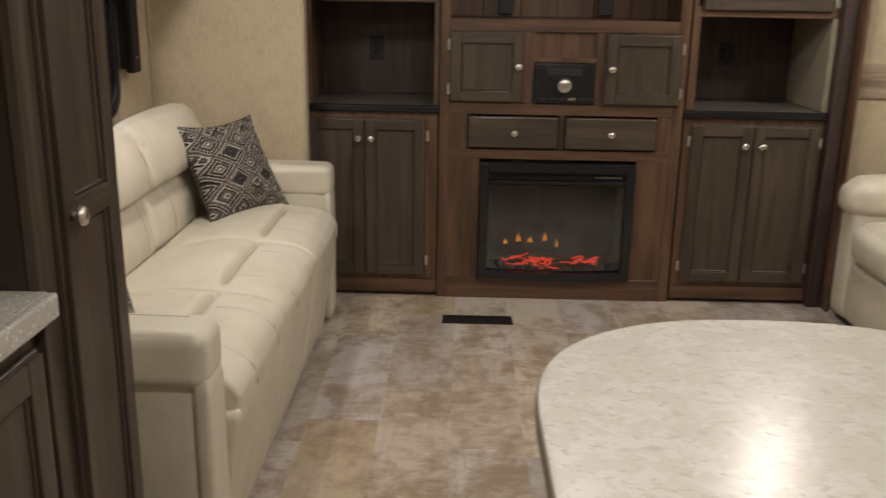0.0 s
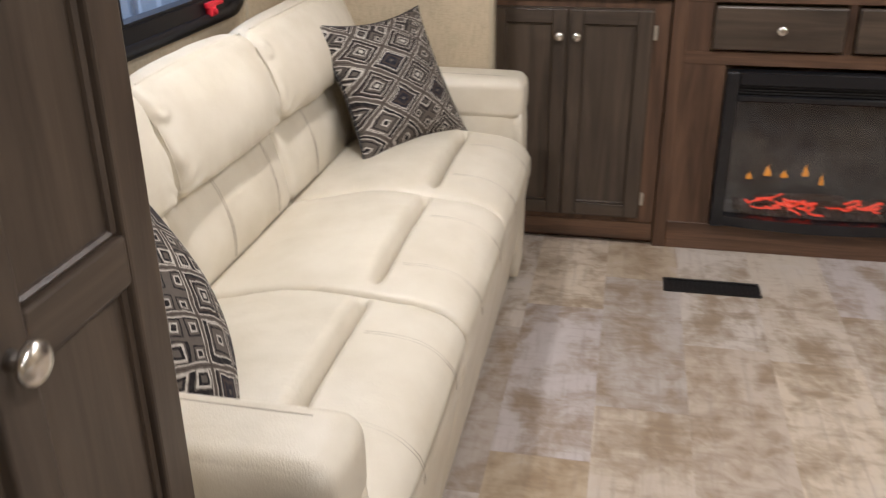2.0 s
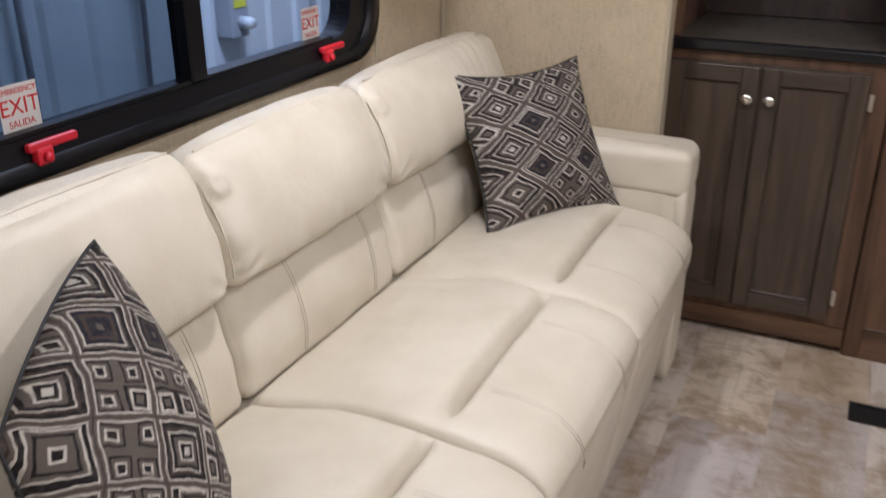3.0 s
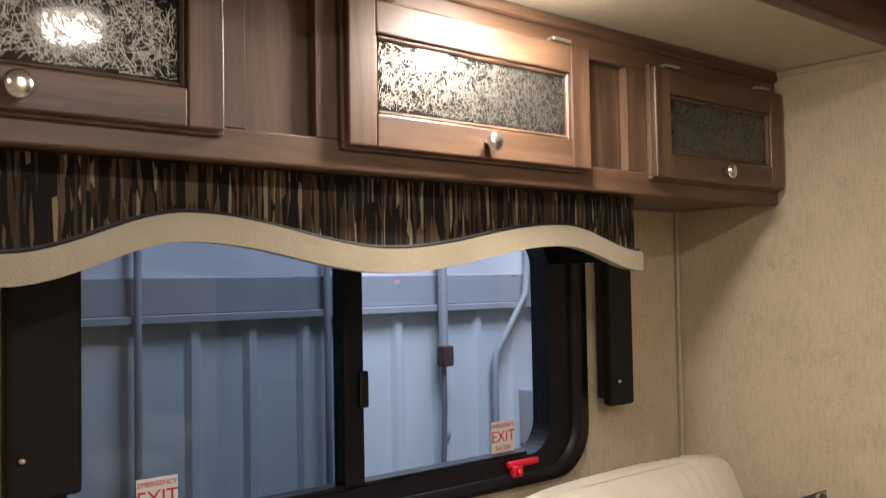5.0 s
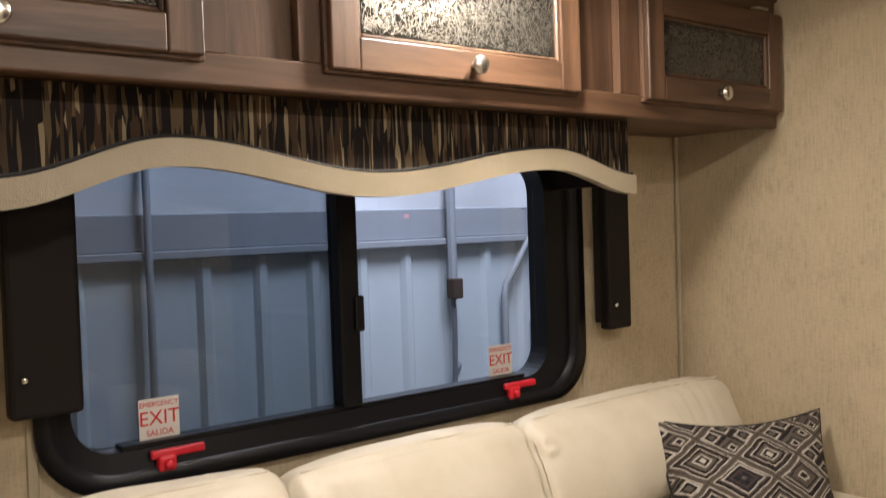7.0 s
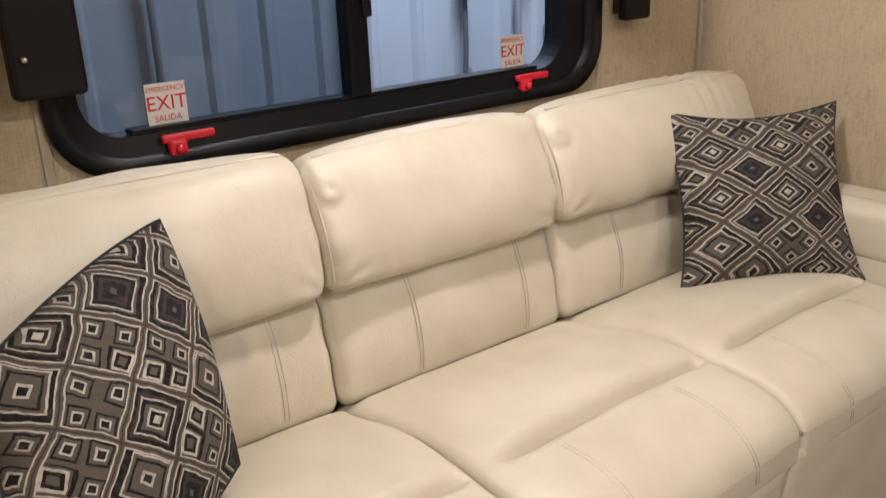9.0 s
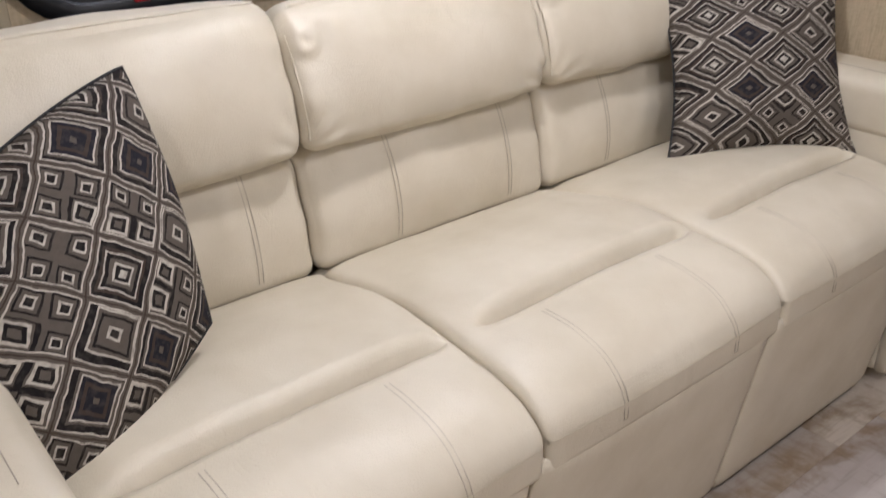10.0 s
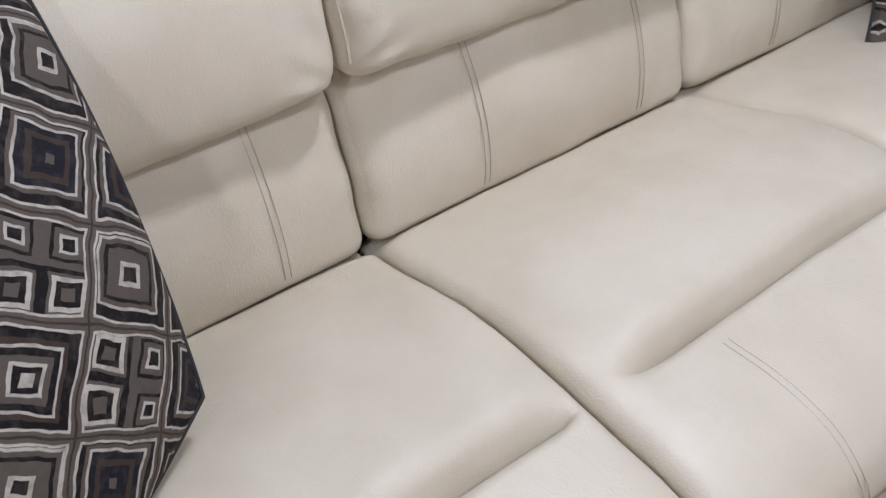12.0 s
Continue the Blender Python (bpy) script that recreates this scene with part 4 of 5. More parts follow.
def upper_cabinets():
    top = SLIDE_Z - 0.002
    c = thing("overhead_cabinet", (-0.95, 3.0, UZ0), label="long dark walnut overhead cabinet with three glass doors", category="cabinet")
    part("carcass", boxes((WALL_X + 0.002, UX - 0.034, 1.988, END_Y - 0.014, UZ0, UZ0 + 0.015), (WALL_X + 0.002, UX - 0.034, 1.988, 2.008, UZ0 + 0.015, top), (WALL_X + 0.002, UX - 0.034, END_Y - 0.034, END_Y - 0.014, UZ0 + 0.015, top)), M["walnut_y"], c)
    part("top_rail", boxes((UX - 0.02, UX, 1.988, END_Y - 0.002, 1.782, top), bevel=0.002), M["walnut_y"], c)
    part("bottom_rail", boxes((UX - 0.03, UX, 1.988, END_Y - 0.002, UZ0 - 0.004, 1.572), bevel=0.003, seg=2), M["walnut_y"], c)
    part("crown_strip", boxes((UX, UX + 0.010, 1.988, END_Y - 0.002, top - 0.024, top), bevel=0.004), M["walnut_y"], c)
    for a, b in ((1.988, 2.62), (2.735, 3.345), (3.470, END_Y - 0.002)):
        part("face_panel", boxes((UX - 0.0195, UX - 0.0005, a, b, 1.572, 1.782), bevel=0.001), M["walnut_z"], c)
    for a, b in ((2.62, 2.735), (3.345, 3.470)):
        part("recessed_panel", boxes((UX - 0.036, UX - 0.0202, a - 0.03, b + 0.03, 1.556, 1.80)), M["walnut_z"], c)
    for y0, y1, k in ((2.050, 2.577, 2.313), (2.778, 3.330, 3.060), (3.535, 4.036, 3.780)):
        z0, z1 = 1.562, 1.790
        d = panel_door(c, SIDE(y0, z0) @ pose(0, -0.001, 0), y1 - y0, z1 - z0, kind="walnut", stile=0.052, thick=0.022, panel=M["cab_glass"], panel_label="dark patterned glass", knob_at=(k - y0, 0.026), knob_r=0.017, grain="y")
        etched(d, SIDE(y0 + 0.061, z0 + 0.061) @ pose(0, -0.0106, 0), y1 - y0 - 0.122, z1 - z0 - 0.122, int(y0 * 10))
        for hy in (y0 + 0.07, y1 - 0.07):
            part("hinge", boxes((UX + 0.001, UX + 0.020, hy - 0.025, hy + 0.025, z1 + 0.005, z1 + 0.011), bevel=0.002), M["hinge"], d, "pale metal hinge")


upper_cabinets()

# ---- sofa ----
SY = [2.215, 2.765, 3.315, 3.870]


def step(x, a, b):
    k = max(0.0, min(1.0, (x - a) / (b - a)))
    return k * k * (3 - 2 * k)


def seat_top(x, y, a, b):
    """How far the seat's upper face lies above its plain level."""
    k = (y - (a + b) / 2) / ((b - a) / 2)
    inside = step(y, a + 0.030, a + 0.110) * (1 - step(y, b - 0.05, b - 0.012))
    back = -0.034 + 0.058 * step(x, -0.98, -0.60) ** 1.1
    front = 0.008 - 0.006 * step(x, -0.44, -0.38)
    soft = step(x, -0.62, -0.42)
    if x < -0.511:
        folded = back - 0.062 * step(x, -0.545, -0.507) ** 2.8
    else:
        folded = front - 0.050 * (1 - step(x, -0.511, -0.501))
    plain = back * (1 - soft) + front * soft
    z = folded * inside + plain * (1 - inside)
    z -= 0.009 * abs(k) ** 12 + 0.016 * step(-x, 0.850, 0.885)
    z -= 0.050 * max(0.0, (x + 0.415) / 0.097) ** 2.6
    z += 0.0035 * noise.noise(Vector((x * 9, y * 7, a))) + 0.0012 * noise.noise(Vector((x * 30, y * 24, a)))
    return z


def seat_shape(a, b):
    def shape(p, w):
        d = p.x + 0.511
        if abs(d) < 0.09:
            p.x = -0.511 + math.copysign((abs(d) / 0.09) ** 1.8 * 0.09, d)
        if w.z > 0:
            p.z += seat_top(p.x, p.y, a, b) * min(1, w.z * 1.6)
        return p
    return shape


def lower_x(y, z, a, b):
    ky, kz = (y - (a + b) / 2) / ((b - a) / 2), (z - 0.6025) / 0.1325
    return -0.872 - 0.055 * max(0, (z - 0.49) / 0.22) ** 1.6 + 0.030 * max(0, 1 - kz * kz) * (1 - ky * ky)


def seams(bm, lines, r=0.0006):
    for pts in lines:
        tube(bm, pts, r, 4)


def sofa():
    s = thing("sofa", (-0.7, 3.04, 0), label="cream leather three-seat sofa with stitched cushions", category="sofa")
    L = M["leather"]
    part("base", boxes((-1.04, -0.44, 2.10, 3.99, 0.03, 0.40)), L, s)
    for n, (a, b) in enumerate(zip(SY, SY[1:])):
        bm = bmesh.new()

        def flare(p, w):
            if w.x > 0:
                p.x -= 0.060 * max(0, 0.40 - p.z) / 0.38
            return p
        soft_box(bm, -0.44, -0.318, a - 0.022, b - 0.026, 0.022, 0.425, 0.012, 10, (0.004, 0, 0), flare)
        part("front_panel", bm, L, s, "", True)
        bm = bmesh.new()
        soft_box(bm, -0.92, -0.318, a + 0.002, b - 0.002, 0.394, 0.515, 0.015, 62, (0.008, 0.0, 0.010), seat_shape(a, b))
        c = part("seat_cushion", bm, L, s, "", True)
        for yy in (a + 0.148, b - 0.140):
            pts = []
            for i in list(range(22)) + list(range(21, -1, -1)):
                if len(pts) == 22:
                    pts += [(-0.3125, yy - 0.004, 0.452), (-0.3115, yy - 0.004, 0.425), (-0.3115, yy + 0.004, 0.425), (-0.3125, yy + 0.004, 0.452)]
                x = -0.480 + 0.160 * i / 21
                k = (yy - (a + b) / 2) / ((b - a) / 2)
                u = max(-1, min(1, (x + 0.619) / 0.301))
                pts.append((x, yy + (-0.004 if len(pts) < 22 else 0.004), 0.515 + seat_top(x, yy, a, b) + 0.010 * (1 - u * u) * (1 - k * k) - 0.0002))
            bm = bmesh.new()
            seams(bm, [pts])
            part("stitching", bm, M["thread"], c, "double stitched seam")

        def lower(p, w):
            k = (p.z - 0.49) / 0.22
            p.x += -0.055 * max(0, k) ** 1.6 * step(w.x, -1.0, 1.0)
            p.x += 0.003 * noise.noise(Vector((p.y * 12, p.z * 14, a))) + 0.004 * math.sin(p.y * 60 + p.z * 20) * step(p.z, 0.62, 0.72) * abs(w.y) ** 6
            # the top edge is gathered and uneven, its corners pinched
            t = step(p.z, 0.66, 0.735)
            p.z += t * 0.007 * noise.noise(Vector((p.y * 13, 7.0, a)))
            if w.x > 0:
                p.x += 0.0018 * math.sin(p.y * 120 + 5 * noise.noise(Vector((p.y * 16, a, 3)))) * step(p.z, 0.63, 0.70)
                for yc in (a, b):
                    d = math.hypot(p.y - yc, p.z - 0.725)
                    p.x -= 0.016 * math.exp(-(d / 0.040) ** 2)
                    p.x -= 0.0022 * math.sin(p.z * 75 + yc * 9) * math.exp(-((p.y - yc) / 0.020) ** 2)
            return p
        bm = bmesh.new()
        soft_box(bm, -1.02, -0.872, a + 0.0015, b - 0.0015, 0.470, 0.735, 0.028, 46, (0.030, 0, 0.0), lower)
        c = part("back_cushion", bm, L, s, "", True)
        for yy in (a + 0.165, b - 0.115):
            line = [(lower_x(yy, 0.505 + 0.19 * i / 11, a, b) + 0.0024, yy, 0.505 + 0.19 * i / 11) for i in range(12)]
            bm = bmesh.new()
            seams(bm, [[(x, y - 0.004, z) for x, y, z in line] + [(x, y + 0.004, z) for x, y, z in reversed(line)]])
            part("stitching", bm, M["thread"], c, "double stitched seam")

        def upper(p, w):
            k = (p.z - 0.70) / 0.21
            p.x += -0.075 * max(0, k) ** 1.5 * step(w.x, -1.0, 1.0)
            p.z -= 0.020 * max(0, k) * max(0, -w.x) ** 2
            e = abs((p.y - (a + b) / 2) / ((b - a) / 2))
            p.z -= 0.014 * e ** 6 * max(0, k)
            # tucks at the near upper corner and gathers at the far end
            d = math.hypot(p.y - a - 0.035, p.z - 0.862)
            p.x += (0.008 * math.sin(d * 130) - 0.006) * math.exp(-(d / 0.030) ** 2) if w.x > 0 else 0
            if n == 2:
                g = math.exp(-((p.y - 3.80) / 0.10) ** 2) * max(0, k)
                p.z += 0.0035 * math.sin(p.y * 150 + p.x * 30) * g
                p.x += 0.003 * math.sin(p.y * 150 + p.x * 30) * g
            else:
                p.x += 0.003 * math.sin(p.z * 90 + p.y * 16) * e ** 8 * step(w.x, 0, 1)
            p.x += 0.004 * noise.noise(Vector((p.y * 11, p.z * 10, a + 4)))
            if w.x > 0:
                # puckers below the top seam, pinched lower corners
                p.x += 0.0016 * math.sin(p.y * 190 + 4 * noise.noise(Vector((p.y * 20, a, 1)))) * math.exp(-((p.z - 0.878) / 0.022) ** 2) * (0.3 + abs(noise.noise(Vector((p.y * 7, a, 5)))) * 1.6)
                for yc in (a, b):
                    d = math.hypot(p.y - yc, p.z - 0.70)
                    p.x -= 0.014 * math.exp(-(d / 0.035) ** 2) + 0.0022 * math.sin(math.atan2(p.z - 0.70, abs(p.y - yc)) * 11 + yc) * math.exp(-((d - 0.05) / 0.030) ** 2)
            p.z += rise * max(0, k)
            hem = math.exp(-((p.z - 0.705) / 0.03) ** 2) * step(w.x, 0, 1)
            p.x += 0.005 * noise.noise(Vector((p.y * 34, p.z * 8, a + 2))) * hem
            p.z += 0.004 * noise.noise(Vector((p.y * 21, 3.0, a))) * hem
            p.z += 0.003 * noise.noise(Vector((p.y * 9, p.x * 12, a + 9)))
            return p
        rise = (0.021, 0.006, 0.006)[n]
        a, b = (2.070 if n == 0 else a), (4.022 if n == 2 else b)
        bm = bmesh.new()
        soft_box(bm, -1.032, -0.866, a + 0.0015, b - 0.0015, 0.690, 0.912, 0.027, 54, (0.028, 0, 0.008), upper)
        c = part("headrest_cushion", bm, L, s, "", True)
        bm = bmesh.new()
        seams(bm, [[(-0.957, a + 0.03 + (b - a - 0.06) * i / 14, 0.9085 + rise + 0.005 * math.sin(math.pi * i / 14)) for i in range(15)]], 0.0020)
        part("seam", bm, L, c, "raised seam")
        bm = bmesh.new()
        seams(bm, [[(-0.885 - 0.075 * max(0, (z - 0.70) / 0.21) ** 1.5 + 0.012 * (1 - ((z - 0.80) / 0.11) ** 2), a + 0.009, z) for z in [0.715 + 0.016 * i for i in range(11)]]], 0.0022)
        part("welt", bm, L, c)
    part("back_frame", boxes((-1.07, -1.0, 2.10, 3.99, 0.40, 0.82), bevel=0.02, seg=3), L, s)
    for a, b, top in ((2.062, 2.212, 0.665), (3.873, 4.025, 0.683)):
        bm = bmesh.new()
        soft_box(bm, -1.05, -0.372, a + (0.016 if a < 3 else 0.004), b - 0.004, 0.03, top - 0.05, 0.018, 10, (0.003, 0.002, 0))
        arm = part("arm", bm, L, s, "", True)
        bm = bmesh.new()
        soft_box(bm, -1.06, -0.350, a, b, top - 0.130, top, 0.032, 22, (0.006, 0.004, 0.006))
        part("arm_pad", bm, L, arm, "", True)
        bm = bmesh.new()
        soft_box(bm, -0.385, -0.348, a + 0.008, b - 0.008, 0.030, top - 0.10, 0.014, 8, (0.004, 0, 0))
        part("arm_front", bm, L, arm, "", True)
        bm = bmesh.new()
        yy = (a + b) / 2 + (0.035 if a < 3 else -0.035)
        seams(bm, [[(x, yy, top + 0.0006 + 0.0047 * (1 - ((x + 0.705) / 0.355) ** 2)) for x in [-0.96 + 0.05 * i for i in range(12)]]])
        part("stitching", bm, M["thread"], arm)


sofa()


def pillow(at, u, v, side, tall, thick, material, label, pull=0.12):
    """A square cushion; u, v: its edges' directions."""
    u = Vector(u).normalized()
    slant = Vector(v).dot(u) / Vector(v).length
    v = Vector(v)
    v = (v - v.dot(u) * u).normalized()
    n = u.cross(v)
    up = math.sqrt(1 - slant * slant)
    ob = new("throw_pillow")
    m = Matrix((u, v, n)).transposed().to_4x4()
    m.translation = at
    ob.matrix_basis = m
    BASE[ob.name] = m.copy()
    tagged(ob, label=label, category="pillow", group="throw pillows")
    bm = bmesh.new()
    N = 34
    rows = {}
    for sgn in (1, -1):
        for i in range(N + 1):
            for j in range(N + 1):
                a, b = 2 * i / N - 1, 2 * j / N - 1
                a, b = math.sin(a * math.pi / 2) * 0.35 + a * 0.65, math.sin(b * math.pi / 2) * 0.35 + b * 0.65
                edge = i in (0, N) or j in (0, N)
                if edge and sgn == -1:
                    rows[sgn, i, j] = rows[1, i, j]
                    continue
                x = side / 2 * a * (1 - pull * (1 - b * b))
                y = tall / 2 * b * (1 - pull * (1 - a * a))
                h = thick / 2 * (max(0, 1 - a * a) * max(0, 1 - b * b)) ** 0.55
                h *= 1 + 0.10 * noise.noise(Vector((a * 1.6, b * 1.6, sgn * 3 + side)))
                if not edge:
                    h += 0.0016
                rows[sgn, i, j] = bm.verts.new(m @ Vector((x + slant * y, up * y, sgn * h)))
    for sgn in (1, -1):
        for i in range(N):
            for j in range(N):
                q = [rows[sgn, i, j], rows[sgn, i + 1, j], rows[sgn, i + 1, j + 1], rows[sgn, i, j + 1]]
                bm.faces.new(q if sgn > 0 else list(reversed(q)))
    part("cover", bm, material, ob, "", True)
    bm = bmesh.new()
    pts = []
    for k in range(4):
        for i in range(24):
            t = 2 * i / 24 - 1
            w = 1 - pull * (1 - t * t)
            x, y = ((t, -w), (w, t), (-t, w), (-w, -t))[k]
            x, y = x * side / 2, y * tall / 2
            pts.append(m @ Vector((x + slant * y, up * y, 0)))
    pts.append(pts[0])
    tube(bm, pts, 0.0028, 5)
    part("piping", bm, M["piping"], ob)
    return ob


P2 = Vector((-0.753, 3.544, 0.515))
h2, l2 = Vector((0.566, 0.824, 0)), Vector((-0.173, 0.119, 0.34))
pillow(P2 + 0.20 * h2 + 0.5 * l2 + Vector((0.01, 0, 0.004)), h2, l2, 0.412, 0.422, 0.18, M["pillow_a"], "black, brown and cream diamond-patterned cushion against the far arm", 0.15)
T1, R1 = Vector((-0.862, 2.487, 0.884)), Vector((-0.672, 2.481, 0.560))
v1 = Vector((0.436, -0.922, -0.287)).normalized()
u1 = (R1 - T1).normalized()
pillow(T1 + 0.171 * u1 + 0.163 * v1, u1, -v1, 0.362, 0.330, 0.140, M["pillow_b"], "black, brown and cream diamond-patterned cushion beside the near arm", -0.077)

# ---- kitchen side ----
def pantry():
    c = thing("pantry_cabinet", (-0.75, 1.79, 0), label="tall dark wood pantry cabinet with a narrow door", category="cabinet")
    top = MAIN_Z - 0.004
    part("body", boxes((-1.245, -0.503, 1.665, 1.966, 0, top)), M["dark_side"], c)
    for a, b in ((1.662, 1.732), (1.944, 1.966)):
        part("face_stile", boxes((-0.503, -0.483, a, b, 0, top), bevel=0.002), M["umber_z"], c)
    for a, b in ((0, 0.10), (1.95, top)):
        part("face_rail", boxes((-0.5025, -0.4835, 1.732, 1.944, a, b), bevel=0.002), M["umber_y"], c)
    panel_door(c, pose(-0.482, 1.726, 0.09, 0, 0, 90), 0.232, 1.86, stile=0.046, thick=0.022, knob_at=(0.022, 0.908), rail_at=0.9100, panel=M["umber_z"], knob_r=0.018, grain="y")


def kitchen_counter():
    c = thing("kitchen_cabinet", (-0.85, 0.9, 0), label="dark wood kitchen base cabinet with framed doors", category="cabinet")
    part("body", boxes((-1.245, -0.50, -0.90, 1.660, 0.0, 0.852)), M["umber_y"], c)
    for a in (1.05, 0.42, -0.21, -0.84):
        panel_door(c, pose(-0.499, a + 0.01, 0.10, 0, 0, 90), 0.58, 0.70, knob_at=(0.06, 0.63), panel=M["umber_z"], grain="y")
    w = thing("worktop", (-0.85, 0.9, 0.853), label="pale speckled laminate worktop on the kitchen cabinet", category="worktop")
    part("slab", boxes((-1.245, -0.472, -0.92, 1.662, 0.857, 0.895), bevel=0.001), M["counter_pale"], w)
    part("front_edge", boxes((-0.471, -0.455, -0.92, 1.662, 0.853, 0.8955), bevel=0.006, seg=3), M["counter_pale"], w, "rounded speckled front edge")


pantry()
kitchen_counter()


def table():
    cx, cy, hw, y0, y1 = 0.768, 1.25, 0.465, 0.54, 2.005
    t = thing("dining_table", (cx, cy, 0), label="oblong round-ended table with a cream stone-look laminate top", category="table")

    def outline(inset):
        pts = []
        for i in range(48):
            a = 2 * math.pi * i / 48
            c, s = math.cos(a), math.sin(a)
            pts.append((cx + (hw - inset) * math.copysign(abs(c) ** 0.86, c), (y1 - 0.44 if s > 0 else y0 + 0.44) + (0.44 - inset) * math.copysign(abs(s) ** 0.86, s)))
        return pts

    def slab(levels):
        bm = bmesh.new()
        rings = [[bm.verts.new((x, y, z)) for x, y in outline(d)] for d, z in levels]
        for a, c in zip(rings, rings[1:]):
            for i in range(48):
                bm.faces.new((a[i], a[(i + 1) % 48], c[(i + 1) % 48], c[i]))
        bm.faces.new(rings[0])
        bm.faces.new(list(reversed(rings[-1])))
        return bm
    part("edge_band", slab([(0.006, 0.716), (0.0, 0.722), (0.0, 0.744), (0.003, 0.7475)]), M["table_edge"], t, "taupe edge band")
    part("tabletop", slab([(0.003, 0.748), (0.004, 0.7525), (0.012, 0.7535)]), M["table_top"], t)
    bm = bmesh.new()
    lathe(bm, [(0.19, 0.0), (0.19, 0.012), (0.05, 0.03), (0.035, 0.05), (0.035, 0.69), (0.06, 0.70), (0.12, 0.715)], pose(cx, cy, 0), 32)
    part("pedestal", bm, M["black_matt"], t, "black metal pedestal", True)


table()


def recliner():
    x0, x1, y0, y1 = 1.815, 2.56, 3.33, 4.175
    r = thing("recliner", ((x0 + x1) / 2, (y0 + y1) / 2, 0), label="cream leather recliner in the facing slide-out", category="armchair")
    L = M["leather"]
    for a, b in ((y1 - 0.19, y1), (y0, y0 + 0.19)):
        bm = bmesh.new()
        soft_box(bm, x0 + 0.02, x1, a + 0.012, b - 0.012, 0.03, 0.54, 0.04, 10, (0.01, 0.01, 0))
        arm = part("arm", bm, L, r, "", True)
        bm = bmesh.new()
        soft_box(bm, x0, x1 - 0.1, a, b, 0.47, 0.645, 0.07, 14, (0.02, 0.012, 0.02))
        part("arm_pad", bm, L, arm, "", True)
    bm = bmesh.new()
    soft_box(bm, x0 - 0.005, x1 - 0.16, y0 + 0.19, y1 - 0.19, 0.30, 0.49, 0.07, 14, (0.03, 0, 0.02))
    part("seat_cushion", bm, L, r, "", True)
    bm = bmesh.new()
    soft_box(bm, x0 + 0.01, x0 + 0.08, y0 + 0.19, y1 - 0.19, 0.05, 0.31, 0.03, 10, (0.02, 0, 0))
    part("footrest", bm, L, r, "", True)
    bm = bmesh.new()
    soft_box(bm, x1 - 0.25, x1, y0 + 0.17, y1 - 0.17, 0.40, 1.02, 0.08, 14, (0.04, 0, 0.02))
    part("backrest", bm, L, r, "", True)
    part("base", boxes((x0 + 0.06, x1 - 0.05, y0 + 0.03, y1 - 0.03, 0.0, 0.06)), M["black_matt"], r)


recliner()

# ---- hall outside the window ----
HX = -2.8


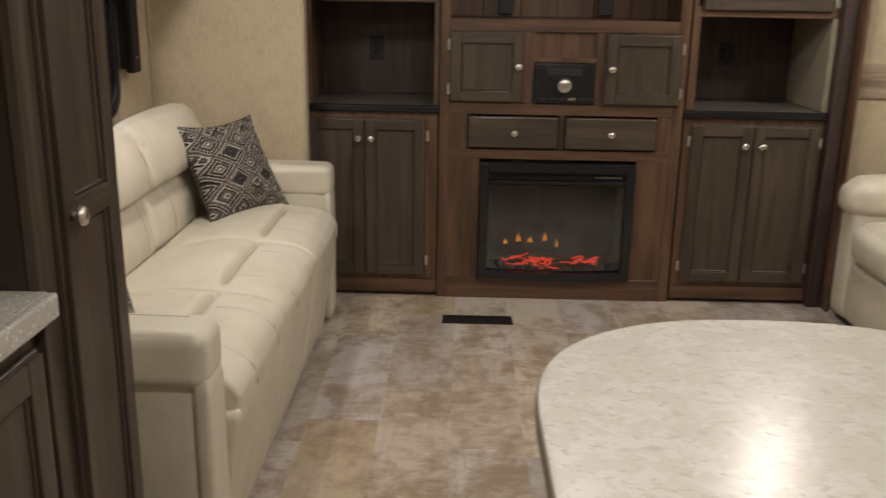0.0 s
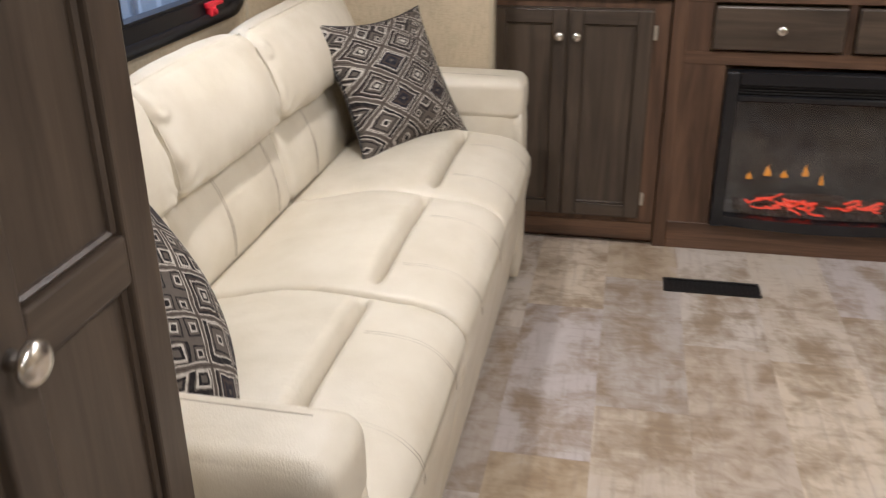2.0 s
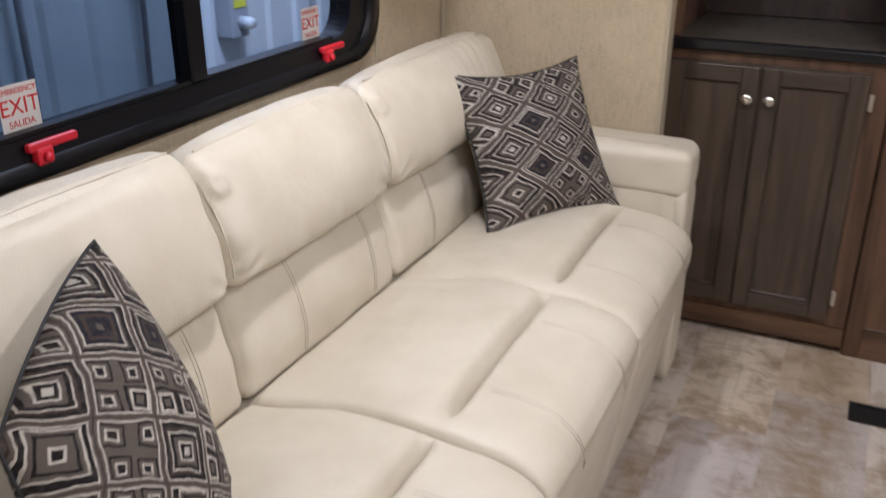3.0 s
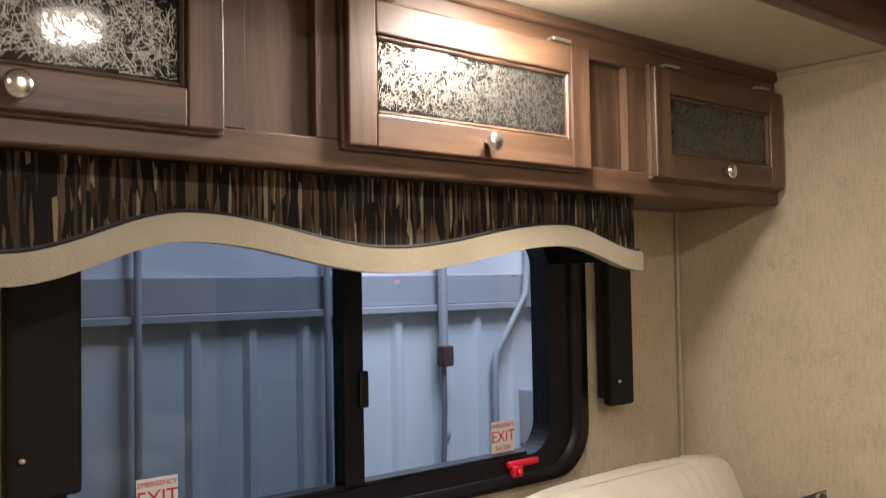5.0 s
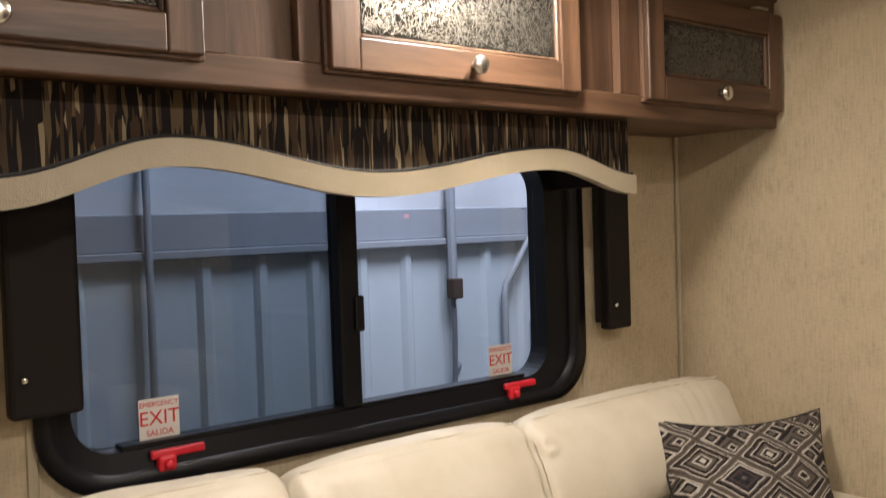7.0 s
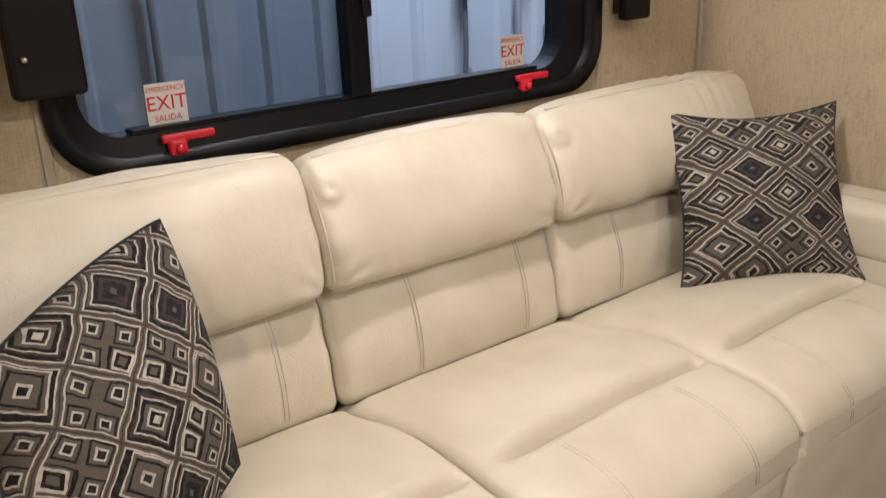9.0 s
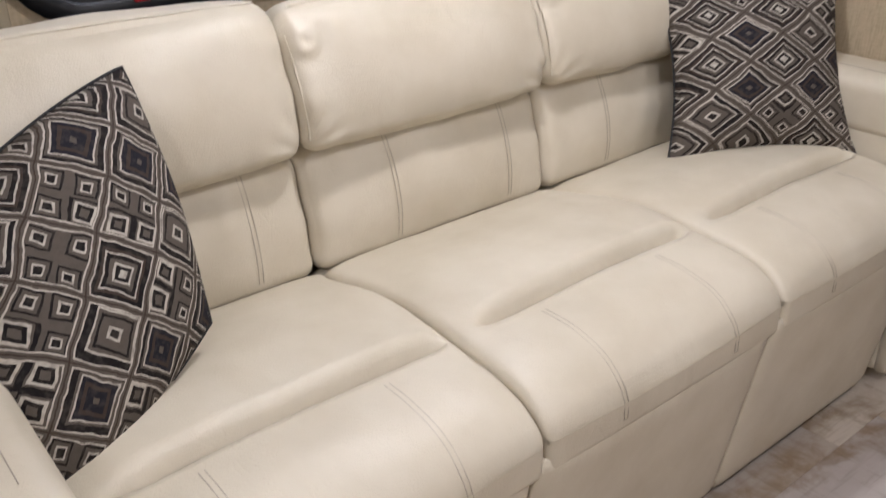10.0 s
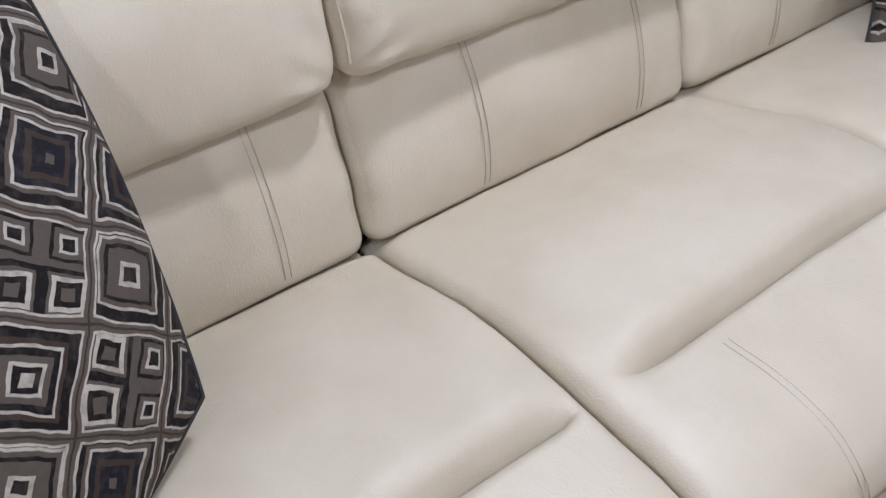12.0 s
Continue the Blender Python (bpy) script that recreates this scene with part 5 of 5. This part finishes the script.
def hall():
    setting("ground", boxes((-60, 60, -60, 60, -0.90, -0.85)), M["concrete"], "concrete hall floor", "ground")
    bm = bmesh.new()
    pts = []
    y = -3.0
    while y < 14.0:
        pts += [(y, 0.0), (y + 0.085, 0.0), (y + 0.105, 0.022), (y + 0.135, 0.022), (y + 0.155, 0.0)]
        y += 0.235
    lo = [bm.verts.new((HX + d, a, -0.85)) for a, d in pts]
    hi = [bm.verts.new((HX + d, a, 1.235)) for a, d in pts]
    for i in range(len(pts) - 1):
        bm.faces.new((lo[i], lo[i + 1], hi[i + 1], hi[i]))
    box(bm, HX - 0.03, HX - 0.004, -3.0, 14.0, -0.85, 3.4)
    w = setting("wall_hall", bm, M["hall_metal"], "pale blue-grey ribbed steel hall wall", "wall")
    alone("girt_beam", boxes((HX - 0.02, HX + 0.055, -3, 14, 1.225, 1.256), (HX - 0.02, HX + 0.03, -3, 14, 1.256, 1.39), bevel=0.004), M["hall_grey"], label="grey steel girt along the hall wall", category="beam", kind="structure")
    bm = bmesh.new()
    n, k = 170, 12
    grid = [[bm.verts.new((HX + 0.02 + 0.05 * noise.noise(Vector((i * 0.5, j * 0.35, 2))) + 0.03 * math.sin(j * 0.6) - 0.004 * j, -3 + 17 * i / n, 1.385 + 0.16 * j + 0.02 * noise.noise(Vector((i * 0.9, j, 0))))) for j in range(k)] for i in range(n + 1)]
    for i in range(n):
        for j in range(k - 1):
            bm.faces.new((grid[i][j], grid[i + 1][j], grid[i + 1][j + 1], grid[i][j + 1]))
    alone("insulation_blanket", bm, M["insul"], True, label="wrinkled white insulation blanket above the girt", category="insulation", kind="structure")
    for y in (2.2, 3.235, 4.012, 5.9):
        bm = bmesh.new()
        tube(bm, [(HX + 0.062, y, -0.84), (HX + 0.062, y, 3.0)], 0.014, 10)
        alone("wall_pipe", bm, M["hall_grey"], True, label="thin grey steel pipe up the hall wall", category="pipe", group="wall pipes")
    strap = thing("hanging_cable", (HX + 0.07, 4.61, 0.5), label="dark cable with a switch box hanging on the hall wall", category="cable")
    bm = bmesh.new()
    tube(bm, [(HX + 0.075, 4.612, 3.0), (HX + 0.075, 4.610, 1.05)], 0.022, 8)
    part("strap", bm, M["hall_grey"], strap)
    bm = bmesh.new()
    tube(bm, [(HX + 0.075, 4.610, 1.02), (HX + 0.075, 4.612, 0.8), (HX + 0.07, 4.603, 0.5), (HX + 0.07, 4.59, 0.2), (HX + 0.07, 4.60, -0.8)], 0.012, 8)
    part("cable", bm, M["hall_dark"], strap)
    part("switch_box", boxes((HX + 0.055, HX + 0.115, 4.585, 4.640, 0.985, 1.075), bevel=0.006), M["log"], strap, "brown switch box")
    con = thing("conduit", (HX + 0.05, 4.95, 0.5), label="bent grey conduit with a meter box on the hall wall", category="conduit")
    bm = bmesh.new()
    tube(bm, [(HX + 0.075, 5.155, 3.0), (HX + 0.075, 5.155, 1.46), (HX + 0.075, 5.135, 1.30), (HX + 0.06, 5.05, 1.15), (HX + 0.05, 4.957, 1.02), (HX + 0.045, 4.95, 0.96), (HX + 0.045, 4.945, -0.8)], 0.017, 8)
    part("pipe", bm, M["hall_grey"], con, "", True)
    mb = thing("meter_box", (HX + 0.05, 5.2, 0.55), label="grey electrical box with a yellow label on the hall wall", category="electrical box")
    part("case", boxes((HX + 0.001, HX + 0.10, 5.15, 5.28, 0.56, 0.83), bevel=0.008, seg=2), M["hall_grey"], mb)
    part("label_plate", boxes((HX + 0.1005, HX + 0.103, 5.17, 5.26, 0.70, 0.735)), M["yellow"], mb, "yellow label")
    bm = bmesh.new()
    lathe(bm, [(0.03, 0), (0.03, 0.05), (0.022, 0.07)], pose(HX + 0.10, 5.22, 0.63, 0, 90), 16)
    part("dial", bm, M["hall_metal"], mb, "", True)
    bm = bmesh.new()
    lathe(bm, [(0.022, 0), (0.022, 0.012), (0.012, 0.014)], pose(HX + 0.001, 4.675, 0.665, 0, 90), 16)
    BASE[w.name] = Matrix.Identity(4)
    part("cap", bm, M["hall_grey"], w, "small round grey cap", True)


hall()

# ---- floor planks ----
def planks():
    w, l = 0.2355, 0.763
    first = {0: 3.017, 1: 3.252, 2: 2.843, 3: 3.56, 4: 3.10, 5: 3.36, 6: 2.95, 7: 3.22}
    cut = {}
    rng = random.Random(2)
    for i in range(-4, 13):
        x = -0.306 + i * w
        y = first.get(i, 2.8 + rng.random() * 0.7)
        while y > -0.95:
            y -= l
        while y < 4.78:
            a, e = max(y, -0.95), min(y + l, 4.785)
            if x + w < 2.76 and x > -1.25 and not (x + w < -0.6 and e < 1.7) and e - a > 0.02:
                k = round(e - a, 3)
                if k not in cut:
                    bm = bmesh.new()
                    box(bm, 0.0001, w - 0.0001, 0.0001, k - 0.0001, -0.004, 0.0, bevel=0.0004)
                    cut[k] = bpy.data.meshes.new("plank")
                    bm.to_mesh(cut[k])
                    bm.free()
                    cut[k].materials.append(M["floor"])
                ob = new("plank", cut[k])
                ob.parent = floor
                ob.location = (x, a, 0)
            y += l


planks()
